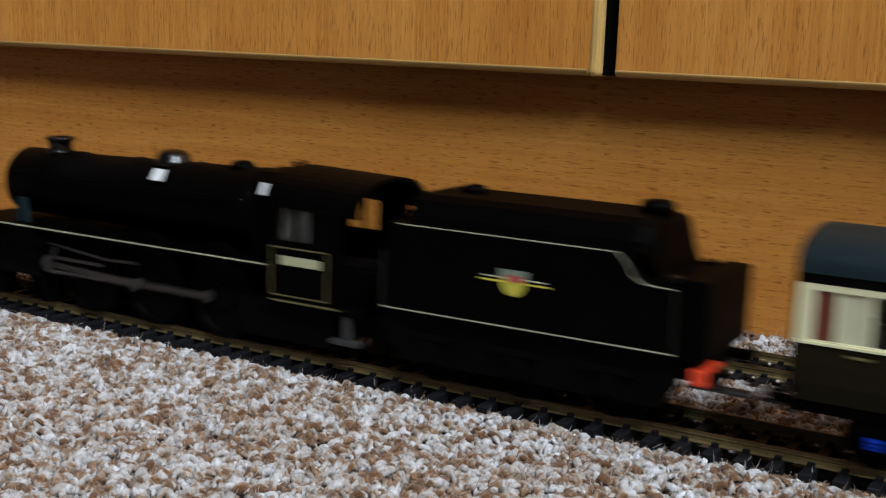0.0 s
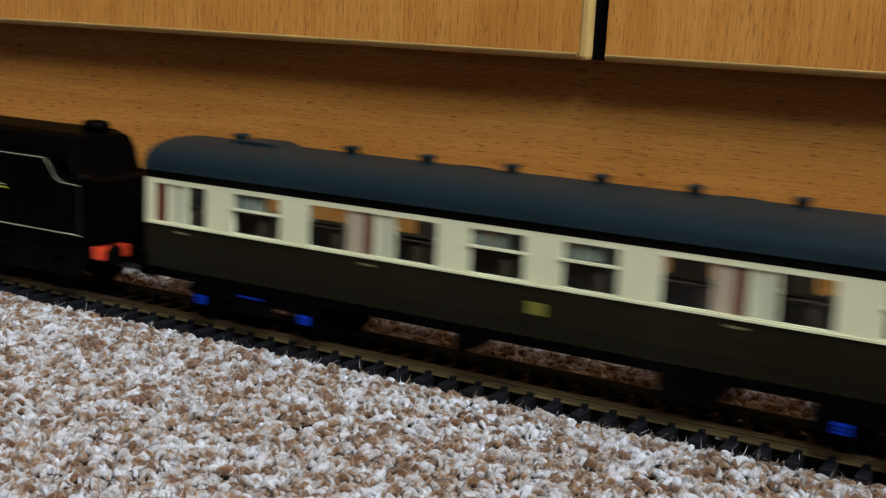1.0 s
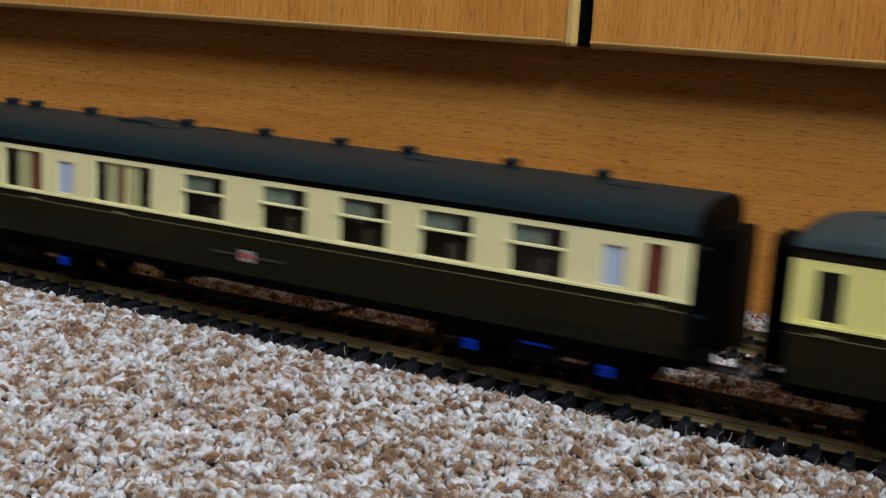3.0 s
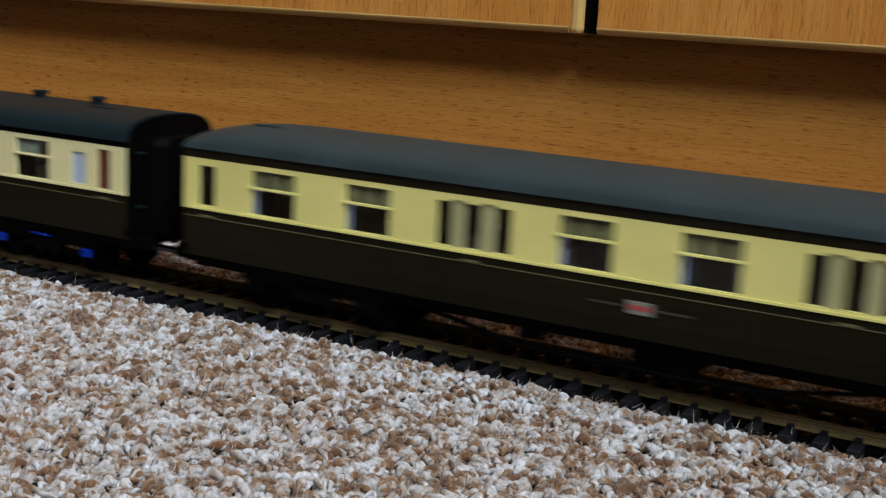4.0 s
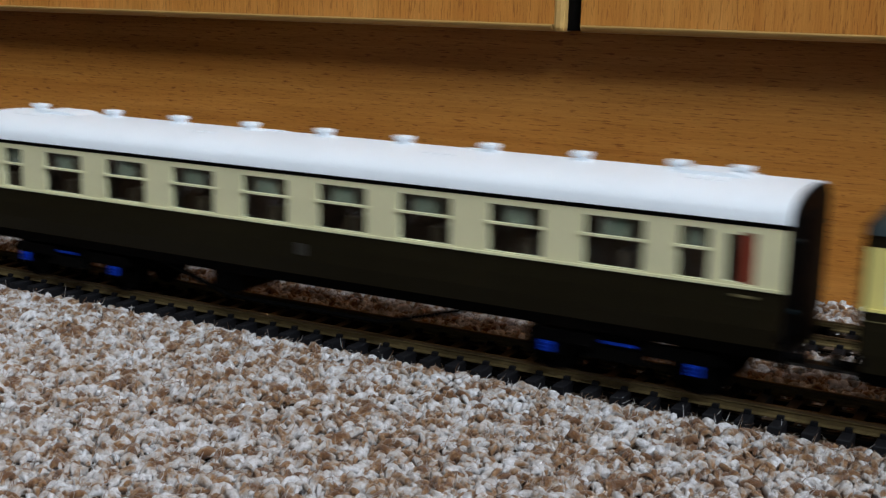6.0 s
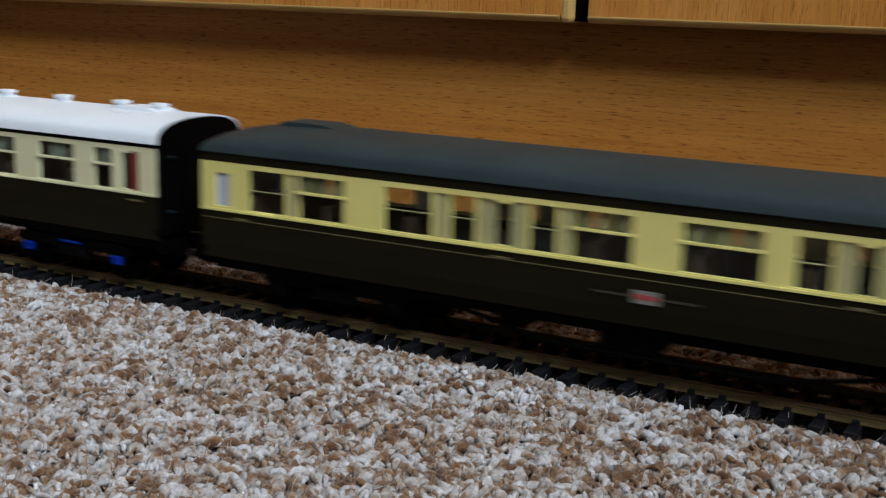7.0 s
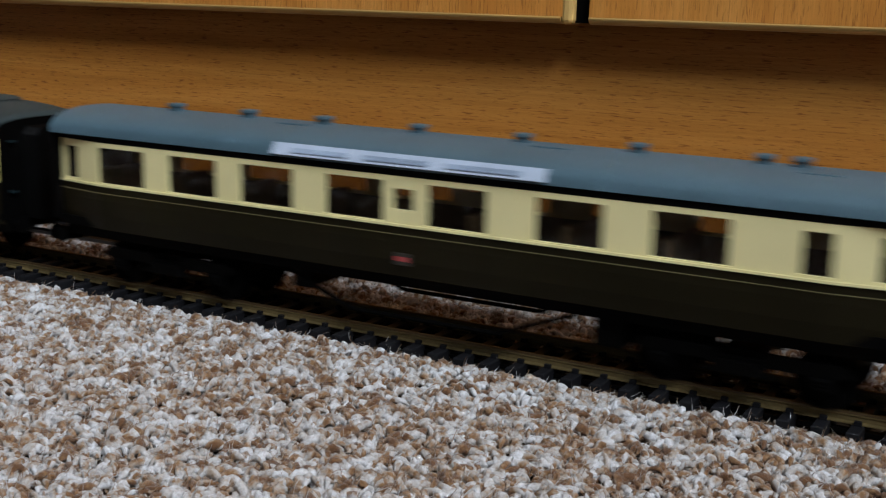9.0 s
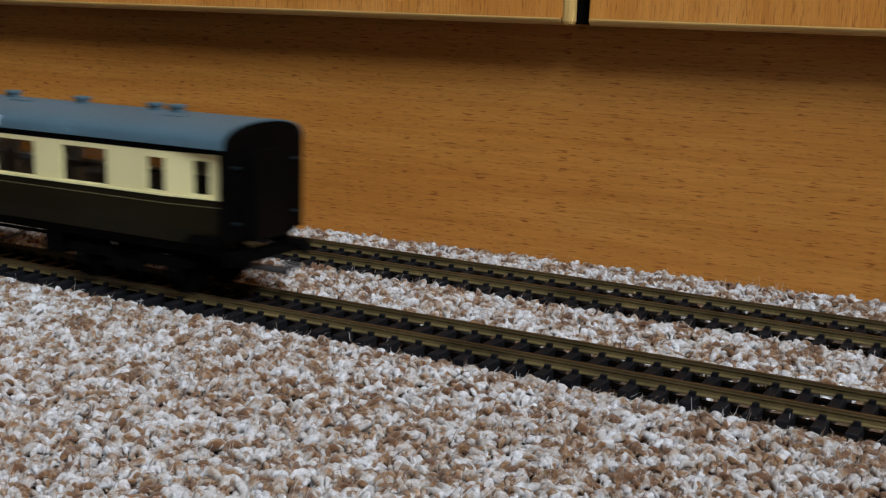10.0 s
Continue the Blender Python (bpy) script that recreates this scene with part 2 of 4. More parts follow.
def holed(bm, x0, x1, z0, z1, holes, y0, y1):
    """A sheet from y0 to y1 with rectangular holes cut right through."""
    xs = sorted({x0, x1, *(h[0] for h in holes), *(h[1] for h in holes)})
    zs = sorted({z0, z1, *(h[2] for h in holes), *(h[3] for h in holes)})
    nx, nz = len(xs) - 1, len(zs) - 1

    def solid(i, j):
        if not (0 <= i < nx and 0 <= j < nz):
            return False
        cx, cz = (xs[i] + xs[i + 1]) / 2, (zs[j] + zs[j + 1]) / 2
        return not any(h[0] < cx < h[1] and h[2] < cz < h[3] for h in holes)
    made = {}

    def v(i, j, s):
        if (i, j, s) not in made:
            made[i, j, s] = bm.verts.new((xs[i], (y0, y1)[s], zs[j]))
        return made[i, j, s]
    for i in range(nx):
        for j in range(nz):
            if not solid(i, j):
                continue
            for s in (0, 1):
                bm.faces.new((v(i, j, s), v(i + 1, j, s), v(i + 1, j + 1, s), v(i, j + 1, s)))
            if not solid(i - 1, j):
                bm.faces.new((v(i, j, 0), v(i, j + 1, 0), v(i, j + 1, 1), v(i, j, 1)))
            if not solid(i + 1, j):
                bm.faces.new((v(i + 1, j, 0), v(i + 1, j + 1, 0), v(i + 1, j + 1, 1), v(i + 1, j, 1)))
            if not solid(i, j - 1):
                bm.faces.new((v(i, j, 0), v(i + 1, j, 0), v(i + 1, j, 1), v(i, j, 1)))
            if not solid(i, j + 1):
                bm.faces.new((v(i, j + 1, 0), v(i + 1, j + 1, 0), v(i + 1, j + 1, 1), v(i, j + 1, 1)))
    return bm


def thing(name, label, category, group="", m=None):
    e = tagged(new(name), label, category, group)
    if m is not None:
        e.matrix_world = m
    return e


def structure(name, bm, material, label):
    return tagged(part(name, bm, material), label, kind="structure")


# ======== room ========
RX0, RX1, RY0, RY1, RZ = -2300, 1060, -2150, 640, 2400


def turned(bm):
    """Swap x and y, to stand a sheet along the y axis."""
    for v in bm.verts:
        v.co = Vector((v.co.y, v.co.x, v.co.z))
    return bm


structure("floor", boxed(RX0, RX1 + 1000, RY0, RY1, -60, -1.6), "backing", "room floor under a mottled beige and brown carpet")
structure("wall_north", boxed(RX0, RX1, RY1, RY1 + 120, -60, RZ), "plaster", "plain plastered wall behind the cabinets")
structure("wall_west", boxed(RX0 - 120, RX0, RY0, RY1, -60, RZ), "plaster", "plain plastered wall")
structure("wall_south", boxed(RX0, RX1, RY0 - 120, RY0, -60, RZ), "plaster", "plain plastered wall")
wy0, wy1, wz0, wz1 = (c * 1000 for c in (WIN_Y0, WIN_Y1, WIN_Z0, WIN_Z1))
structure("wall_east", turned(holed(bmesh.new(), RY0, RY1, -60, RZ, [(wy0, wy1, wz0, wz1), (-45, 100, -2, 90)], RX1, RX1 + 120)), "plaster", "plain plastered wall with a wide window")
structure("ceiling", boxed(RX0, RX1, RY0, RY1, RZ, RZ + 100), "ceil", "plain unseen ceiling, greyed to hold back bounced light")
win = tagged(new("window_1"), "wide white-framed window letting in daylight", kind="structure")
wm = (wy0 + wy1) / 2
part("window_frame", turned(holed(bmesh.new(), wy0, wy1, wz0, wz1, [(wy0 + 50, wm - 25, wz0 + 50, wz1 - 50), (wm + 25, wy1 - 50, wz0 + 50, wz1 - 50)], RX1 + 40, RX1 + 90)), "gloss", win)
for a, b in ((wy0 + 50, wm - 25), (wm + 25, wy1 - 50)):
    pane = part("pane", boxed(RX1 + 62, RX1 + 68, a, b, wz0 + 50, wz1 - 50), "house_glass", win)
    pane.visible_shadow = False
part("window_sill", boxed(RX1 - 90, RX1, wy0 - 40, wy1 + 40, wz0 - 30, wz0), "gloss", win)

# ======== beech cabinets: a recessed plinth and overhanging doors ========
TURN = math.degrees(math.atan(0.039))
FACE_Y = 106.0          # plinth face at x = -160


def cabinet_row():
    m = pose(-0.160, FACE_Y * MM, 0, 0, 0, TURN)
    c = thing("cabinet", "beech-effect fitted cabinet with overhanging doors and recessed plinth", "cabinet", m=m)
    part("plinth", boxed(-1150, 980, 0, 18, -1.5, 84), "beech_h", c, "horizontally grained beech-effect plinth board")
    part("carcass", boxed(-1150, 980, 6, 430, 84.5, 760), "beech_h", c)
    part("worktop", boxed(-1160, 990, -24, 440, 761, 790, bev=3), "beech_h", c)
    edges = [-1150, -462, 7.3, 480, 980]
    for a, b in zip(edges, edges[1:]):
        d = part("door", boxed(a + 2.1, b - 5.8, -13.5, -4.0, 80.9, 752, bev=0.35), "beech_v", c, "vertically grained beech-effect door")
        part("edging", boxed(b - 7.2, b - 3.0, -13.8, -4.0, 78.7, 752, bev=1.4), "edge", d, "pale rounded edging strip")
        lip = [(-13.75, 81.1), (-13.8, 80.7), (-13.6, 80.2), (-13.2, 79.6), (-12.5, 79.1), (-11.5, 78.85), (-4.0, 78.8), (-4.0, 81.1)]
        part("edging", loft(bmesh.new(), [[(x, y, z) for y, z in lip] for x in (a + 2.2, b - 7.2)]), "edge", d, "pale rounded edging strip", smooth=False)
        # Black strip added in the open joint: stands in for shade, stops leaking light.
        part("joint_shade", boxed(b - 3.2, b + 2.3, -10.8, -3.0, 79.2, 752), "black", c, "black strip in place of the shade in the joint between the doors")
        part("handle", tube(bmesh.new(), [(b - 60, -12, 600), (b - 60, -38, 600), (b - 60, -38, 700), (b - 60, -12, 700)], 5, 10), "steel", d, "plain metal bar handle")
    return c


cabinet_row()

# ======== carpet ========
TRACK_Y = (0.0, 64.8)


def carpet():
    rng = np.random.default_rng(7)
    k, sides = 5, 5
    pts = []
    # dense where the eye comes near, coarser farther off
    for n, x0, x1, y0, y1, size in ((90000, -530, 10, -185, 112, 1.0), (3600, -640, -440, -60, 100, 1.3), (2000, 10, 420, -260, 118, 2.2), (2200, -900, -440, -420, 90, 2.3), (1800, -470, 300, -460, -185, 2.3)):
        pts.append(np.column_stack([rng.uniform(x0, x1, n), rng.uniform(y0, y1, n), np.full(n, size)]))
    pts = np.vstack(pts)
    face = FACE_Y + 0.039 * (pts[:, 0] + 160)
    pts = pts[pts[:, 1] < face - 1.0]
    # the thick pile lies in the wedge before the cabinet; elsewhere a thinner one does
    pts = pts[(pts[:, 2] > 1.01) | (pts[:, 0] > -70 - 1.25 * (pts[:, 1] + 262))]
    # pile thinned under the tracks, so that the dark floor reads as shade there
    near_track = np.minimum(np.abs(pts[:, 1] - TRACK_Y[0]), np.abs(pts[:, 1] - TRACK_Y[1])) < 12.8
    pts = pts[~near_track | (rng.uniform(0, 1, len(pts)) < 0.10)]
    n = len(pts)
    size = pts[:, 2] * rng.uniform(0.75, 1.3, n)
    # most loops lean the way the pile was brushed
    ang = np.where(rng.uniform(0, 1, n) < 0.6, rng.normal(1.5, 0.5, n), rng.uniform(0, 2 * np.pi, n))
    length, high, rad = rng.uniform(2.1, 3.8, n) * size, rng.uniform(0.2, 1.3, n) * size, rng.uniform(0.46, 0.92, n) * size
    curl = rng.uniform(-1.3, 1.3, n) * size
    base = rng.uniform(-1.3, -0.1, n)
    under = np.zeros(n, bool)
    for ty in TRACK_Y:
        under |= np.abs(pts[:, 1] - ty) < 14.3
    high, base = np.where(under, high * 0.5, high), np.where(under, base - 1.7, base)
    # the sleepers' ends press the pile down beside them
    beside = (np.abs(pts[:, 1] - TRACK_Y[0]) < 18.0) & ~under
    high, base = np.where(beside, high * 0.7, high), np.where(beside, base - 0.7, base)
    t = np.linspace(0, 1, k)
    along = (t[None] - 0.5) * length[:, None]
    side = np.sin(t[None] * np.pi * 1.5 + ang[:, None]) * curl[:, None]
    up = base[:, None] + np.sin(np.clip(t * 1.08, 0, 1) * np.pi)[None] ** 0.8 * high[:, None]
    dx, dy = np.cos(ang)[:, None], np.sin(ang)[:, None]
    cx, cy = pts[:, :1] + along * dx - side * dy, pts[:, 1:2] + along * dy + side * dx
    rr = rad[:, None] * np.array([0.55, 1.0, 1.1, 1.0, 0.5])[None]
    a = np.linspace(0, 2 * np.pi, sides, endpoint=False)
    off = np.cos(a)[None, None] * rr[..., None]
    vx = cx[..., None] - off * dy[..., None]
    vy = cy[..., None] + off * dx[..., None]
    vz = up[..., None] + np.sin(a)[None, None] * rr[..., None]
    verts = np.stack([vx, vy, vz], -1).reshape(-1, 3) * MM
    i, j, s = np.meshgrid(np.arange(n), np.arange(k - 1), np.arange(sides), indexing="ij")
    b = i * k * sides
    faces = np.stack([b + j * sides + s, b + j * sides + (s + 1) % sides, b + (j + 1) * sides + (s + 1) % sides, b + (j + 1) * sides + s], -1).reshape(-1, 4)
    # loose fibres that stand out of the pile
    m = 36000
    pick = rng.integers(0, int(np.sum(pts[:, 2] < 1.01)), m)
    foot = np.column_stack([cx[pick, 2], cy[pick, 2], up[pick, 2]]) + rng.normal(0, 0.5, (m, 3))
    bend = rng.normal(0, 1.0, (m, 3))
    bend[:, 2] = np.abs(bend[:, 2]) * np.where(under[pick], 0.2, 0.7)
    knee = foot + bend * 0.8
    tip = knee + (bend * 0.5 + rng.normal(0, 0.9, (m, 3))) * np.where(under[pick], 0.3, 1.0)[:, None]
    w = 0.085
    tri = np.array([[w, 0, 0], [-w * 0.5, w * 0.87, 0], [-w * 0.3, -w * 0.4, w]])
    fv = np.stack([foot[:, None] + tri, knee[:, None] + tri, tip[:, None] + tri * 0.5], 1).reshape(-1, 3) * MM
    i, j, s3 = np.meshgrid(np.arange(m), np.arange(2), np.arange(3), indexing="ij")
    b = i * 9
    ff = np.stack([b + j * 3 + s3, b + j * 3 + (s3 + 1) % 3, b + (j + 1) * 3 + (s3 + 1) % 3, b + (j + 1) * 3 + s3], -1).reshape(-1, 4) + len(verts)
    verts, faces = np.vstack([verts, fv]), np.vstack([faces, ff])
    me = bpy.data.meshes.new("carpet_pile")
    me.vertices.add(len(verts))
    me.vertices.foreach_set("co", verts.ravel())
    me.loops.add(faces.size)
    me.loops.foreach_set("vertex_index", faces.ravel().astype(np.int32))
    me.polygons.add(len(faces))
    me.polygons.foreach_set("loop_start", np.arange(0, faces.size, 4, dtype=np.int32))
    me.polygons.foreach_set("use_smooth", np.ones(len(faces), bool))
    me.update(calc_edges=True)
    me.materials.append(M["carpet"])
    tagged(new("carpet_pile", me), "mottled white, beige and brown twisted carpet pile", "carpet", kind="stuff")


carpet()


# ======== track ========
PITCH = 7.09
TRACK_X0, TRACK_X1 = -2250.0, 1800.0


def sleeper_bm(bm, x, y):
    """Moulded sleeper with a slight taper to the top and small chairs that clasp the rail's foot."""
    loft(bm, [[(x - w, y - l, z), (x + w, y - l, z), (x + w, y + l, z), (x - w, y + l, z)] for w, l, z in ((1.45, 15, -1.2), (1.4, 14.9, 1.25), (1.2, 14.7, 1.5))])
    for r in (-8.25, 8.25):
        for q in (-1, 1):
            box(bm, x - 0.75, x + 0.75, y + r + q * 1.25 - 0.5, y + r + q * 1.25 + 0.5, 1.45, 2.45)
    return bm


def rail_bm(y):
    prof = [(-1.05, 1.5), (1.05, 1.5), (1.05, 1.75), (0.3, 2.0), (0.25, 3.0), (0.5, 3.2), (0.5, 3.5), (-0.5, 3.5), (-0.5, 3.2), (-0.25, 3.0), (-0.3, 2.0), (-1.05, 1.75)]
    return loft(bmesh.new(), [[(x, y + a, b) for a, b in prof] for x in (TRACK_X0, TRACK_X1)])


def track(y, phase, label):
    tr = thing("track", label, "track", "parallel tracks")
    tr.location = (0, y * MM, 0)
    for r in (-8.25, 8.25):
        part("rail", rail_bm(r), "rail", tr, "tarnished nickel silver rail")
        head = [(-0.5, 3.5), (-0.42, 3.95), (-0.3, 4.0), (0.3, 4.0), (0.42, 3.95), (0.5, 3.5)]
        part("rail_head", loft(bmesh.new(), [[(x, r + a, b) for a, b in head] for x in (TRACK_X0, TRACK_X1)]), "rail_top", tr, "brown rubbed rail head")
    me = None
    far = bmesh.new()
    n0 = math.ceil((TRACK_X0 - phase) / PITCH)
    n1 = math.floor((TRACK_X1 - phase) / PITCH)
    for k in range(n0, n1 + 1):
        x = phase + k * PITCH
        if -1150 < x < 900:
            if me is None:
                first = part("sleeper", sleeper_bm(bmesh.new(), 0, 0), "sleeper", tr, loc=(x, 0, 0))
                me = first.data
            else:
                ob = new("sleeper", me)
                ob.location, ob.parent = (x * MM, 0, 0), tr
        else:
            for c in ((x - 1.55, x + 1.55, -15, 15, -0.9, 1.35),):
                vs = [far.verts.new((c[0 + (i & 1)], c[2 + (i >> 1 & 1)], c[4 + (i >> 2)])) for i in range(8)]
                for f in ((0, 1, 3, 2), (4, 5, 7, 6), (0, 1, 5, 4), (2, 3, 7, 6), (0, 2, 6, 4), (1, 3, 7, 5)):
                    far.faces.new([vs[i] for i in f])
    tagged(part("far_sleepers", far, "sleeper", tr), kind="stuff")
    web = bmesh.new()
    for r in (-8.25, 8.25):
        box(web, TRACK_X0, TRACK_X1, r - 0.9, r + 0.9, -0.8, 0.2)
    part("sleeper_web", web, "black", tr)
    return tr


track(TRACK_Y[0], -191.0, "model railway track on black sleepers lying on carpet")
track(TRACK_Y[1], -184.6, "empty model railway track beside the cabinet plinth")

# ======== train: x along the train in millimetres, z from the rail top ========
RAIL = 4.0
SHIFT = [(0, 0), (0.5, 88.3), (1, 176), (1.5, 262.2), (2, 348.2), (2.5, 434), (2.7, 468.4), (3.3, 567.0), (4, 680.7), (4.5, 765.7), (5, 850.7), (5.5, 938.3), (6.2, 1061.9), (6.7, 1147.0), (7.3, 1246.7), (8, 1361.0), (8.5, 1442.7), (9, 1525.0), (9.5, 1611.5), (10, 1700.5)]


def shift(t):
    return float(np.interp(t, [r[0] for r in SHIFT], [r[1] for r in SHIFT]))


MOVERS = []      # (vehicle, centre)
ROLLERS = []     # (part, x, z, radius, crank)


def wheelset(parent, x, r, crank=None):
    """One axle with two flanged wheels, in the vehicle's space."""
    w = part("wheelset", cyl(bmesh.new(), (0, -7.4, 0), (0, 7.4, 0), 1.0, seg=10), "black", parent, loc=(x, 0, r))
    for s in (-1, 1):
        prof = [(r + 0.9, 7.3), (r + 0.9, 8.0), (r, 8.1), (r, 10.2), (r * 0.86, 10.2), (r * 0.82, 9.5), (r * 0.34, 9.5), (r * 0.3, 10.7)]
        part("wheel", lathe(bmesh.new(), [(a, s * b) for a, b in prof], (0, 0, 0), "y", 28), "black", w)
        if crank:
            part("crank_pin", cyl(bmesh.new(), (crank, s * 9.6, 0), (crank, s * 12.8, 0), 0.9, seg=10), "steel", w)
    ROLLERS.append((w, x, r, r))
    return w


def bogie(parent, x, blue, span):
    h = span / 2
    bg = part("bogie", boxed(-5, 5, -11.8, 11.8, 8.2, 10.6), "black", parent, loc=(x, 0, 0))
    for s in (-1, 1):
        y0, y1 = sorted((s * 11.6, s * 13.4))
        prof = [(-h - 6, 8.4), (-h - 4, 10.5), (-6, 10.5), (-4, 9), (4, 9), (6, 10.5), (h + 4, 10.5), (h + 6, 8.4), (h + 3, 7.6), (h + 2.6, 4.4), (h - 2.6, 4.4), (h - 3, 7.6), (7, 7.6), (4, 5.0), (-4, 5.0), (-7, 7.6), (-h + 3, 7.6), (-h + 2.6, 4.4), (-h - 2.6, 4.4), (-h - 3, 7.6)]
        part("side_frame", loft(bmesh.new(), [[(p, y, q) for p, q in prof] for y in (y0, y1)]), "black", bg)
        leaf = [(-7.5, 5.6), (7.5, 5.6), (7.5, 6.05), (6.8, 6.2), (6.1, 6.75), (5.4, 7.3), (4.7, 8.3), (-4.7, 8.3), (-5.4, 7.3), (-6.1, 6.75), (-6.8, 6.2), (-7.5, 6.05)]
        part("spring", loft(bmesh.new(), [[(p, y, q) for p, q in leaf] for y in (s * 13.5, s * 14.6)]), "black", bg)
        part("headstock", boxed(min(s * (h + 5), s * (h + 6)), max(s * (h + 5), s * (h + 6)), -12, 12, 7.8, 9.6), "black", bg)
    for s in (-1, 1):
        for e in (-1, 1):
            a = boxed(e * span / 2 - 1.65, e * span / 2 + 1.65, s * 14.0 - 0.55, s * 14.0 + 0.55, 5.2, 7.6, bev=0.4)
            for k in range(3):
                box(a, e * span / 2 - 1.45, e * span / 2 + 1.45, s * 14.55 - 0.2, s * 14.55 + 0.2, 5.3 + k * 0.8, 5.65 + k * 0.8)
            part("axlebox", a, "blue" if blue else "black", bg, "bright blue axlebox cover" if blue else "")
        if blue == 2:
            part("spring_bar", boxed(-3.8, 3.8, s * 14.6 - 0.2, s * 14.6 + 0.2, 9.3, 9.9), "blue", bg, "bright blue bolster bar")
    for e in (-1, 1):
        wheelset(parent, x + e * span / 2, 6.6)
    return bg


def arch(half, z0, z1, n=18, power=0.72):
    out = []
    for k in range(n + 1):
        a = math.pi * k / n
        c, s = math.cos(a), math.sin(a)
        out.append((-half * math.copysign(abs(c) ** 0.9, c), z0 + (z1 - z0) * s ** power))
    return out


def coach(spec):
    x0, x1 = spec["x0"], spec["x1"]
    mid, half = (x0 + x1) / 2, (x1 - x0) / 2
    zb, zw, zc, zr, zt = spec["bottom"], spec["waist"], spec["cream_top"], spec["roof_z"], spec["top"]
    W = 17.5
    cream = spec["cream"]
    c = thing("coach", spec["label"], "railway coach", "coaches of the train")
    MOVERS.append((c, mid))
    grow = {"d": 0.5 if spec["bars"] else 0.9, "v": 0.8, "n": 0.8, "w": 0.3, "q": 0.6, "r": 0.4, "f": -0.5 if spec["cream"] == "cream_yellow" else 0.0}
    wins = [(a - mid - grow.get(k, 0), b - mid + grow.get(k, 0), k) for a, b, k in spec["windows"]]
    w0, w1 = zw + 0.9, zc - 1.35

    def zspan(k):
        return {"w": (w0 + 0.4, w1 - 1.6), "q": (w0 + 3.2, w0 + 8.2), "n": (w0 + 0.3, w1 - 0.6)}.get(k, (w0, w1))
    holes = [(a, b, *zspan(k)) for a, b, k in wins]
    def bowed(bm):
        """Turn the side in towards the coach's ends, where the spec asks for it."""
        for e, start in spec.get("bow", ()):
            x = e * (half - start)
            bmesh.ops.bisect_plane(bm, geom=bm.verts[:] + bm.edges[:] + bm.faces[:], plane_co=(x, 0, 0), plane_no=(1, 0, 0), dist=0.001)
            for v in bm.verts:
                d = e * v.co.x - (half - start)
                if d > 0:
                    v.co.y -= math.copysign(2.6 * d / start, v.co.y)
        return bm

    for s in (-1, 1):
        o, i = s * W, s * (W - 0.9)
        part("upper_side", bowed(holed(bmesh.new(), -half, half, zw, zc, holes, o, i)), cream, c, spec["cream_label"])
        lower = bmesh.new()
        prof = [(0, zw), (0.05, zw - 4), (-0.25, zb + 4), (-1.0, zb), (-1.9, zb), (-1.2, zb + 4), (-0.9, zw)]
        loft(lower, [[(x, s * (W + a), z) for a, z in prof] for x in (-half, half)])
        part("lower_side", bowed(lower), "brown", c, "dark chocolate brown lower panel")
        part("waist_rail", bowed(boxed(-half + 0.2, half - 0.2, min(o - s * 0.2, o + s * 0.35), max(o - s * 0.2, o + s * 0.35), zw - 0.05, zw + 0.55)), cream, c)
        part("cantrail", bowed(boxed(-half, half, min(i, o + s * 0.03), max(i, o + s * 0.03), zc, zr + 0.3)), spec["cant"], c, "dark strip under the eaves")
        if spec["lined"]:
            part("lining", bowed(boxed(-half + 1, half - 1, o - 0.12 if s < 0 else o - 0.02, o + 0.02 if s < 0 else o + 0.12, zw - 2.12, zw - 1.93)), "gold", c, "thin gold lining")
        # glazing and the pieces seen in the windows
        for a, b, k in wins:
            p0, p1 = zspan(k)
            yy = s * (W - 0.55)
            y0, y1 = sorted((yy - 0.12, yy + 0.12))
            if k in "dvqn":
                g = part("window_pane", bowed(boxed(a, b, y0, y1, p0, p1)), "glass_tinted" if spec["roof"] == "roof_grey" else "glass", c)
                g.visible_shadow = False
                if k == "v":
                    zz = p0 + 0.60 * (p1 - p0)
                    part("ventilator_rail", boxed(a - 0.9, b + 0.9, min(o - s * 0.5, o + s * 0.3), max(o - s * 0.5, o + s * 0.3), zz - 0.28, zz + 0.28), cream, c)
                    if cream == "cream_yellow" and not spec["bars"]:
                        for m0, m1 in ((a + 0.1, a + 1.2), (b - 1.0, b - 0.1)):
                            part("curtain", boxed(m0, m1, s * (W - 1.3) - 0.15, s * (W - 1.3) + 0.15, p0 + 0.1, zz), "curtain", c, "pale blue window curtain")
                    up = bmesh.new()
                    step, gap = (b - a) / 3, 0.9 if cream == "cream_yellow" else 0.25
                    for q in ((1,) if spec["roof"] == "roof_white" else (0, 1, 2) if cream == "cream_yellow" else (0, 1)):
                        reach = 0.25 * step if spec["roof"] == "roof_white" else 0.0
                        box(up, a + q * step + gap - reach, a + (q + 1) * step - gap + reach, s * (W - 0.95) - 0.1, s * (W - 0.95) + 0.1, zz + 0.35, p1 - 0.15)
                    part("ventilator", up, "frost_olive" if cream == "cream_yellow" else "frost_green", c, "greenish sliding ventilator panes")
                else:
                    frame_z = p0 + 0.5 * (p1 - p0)
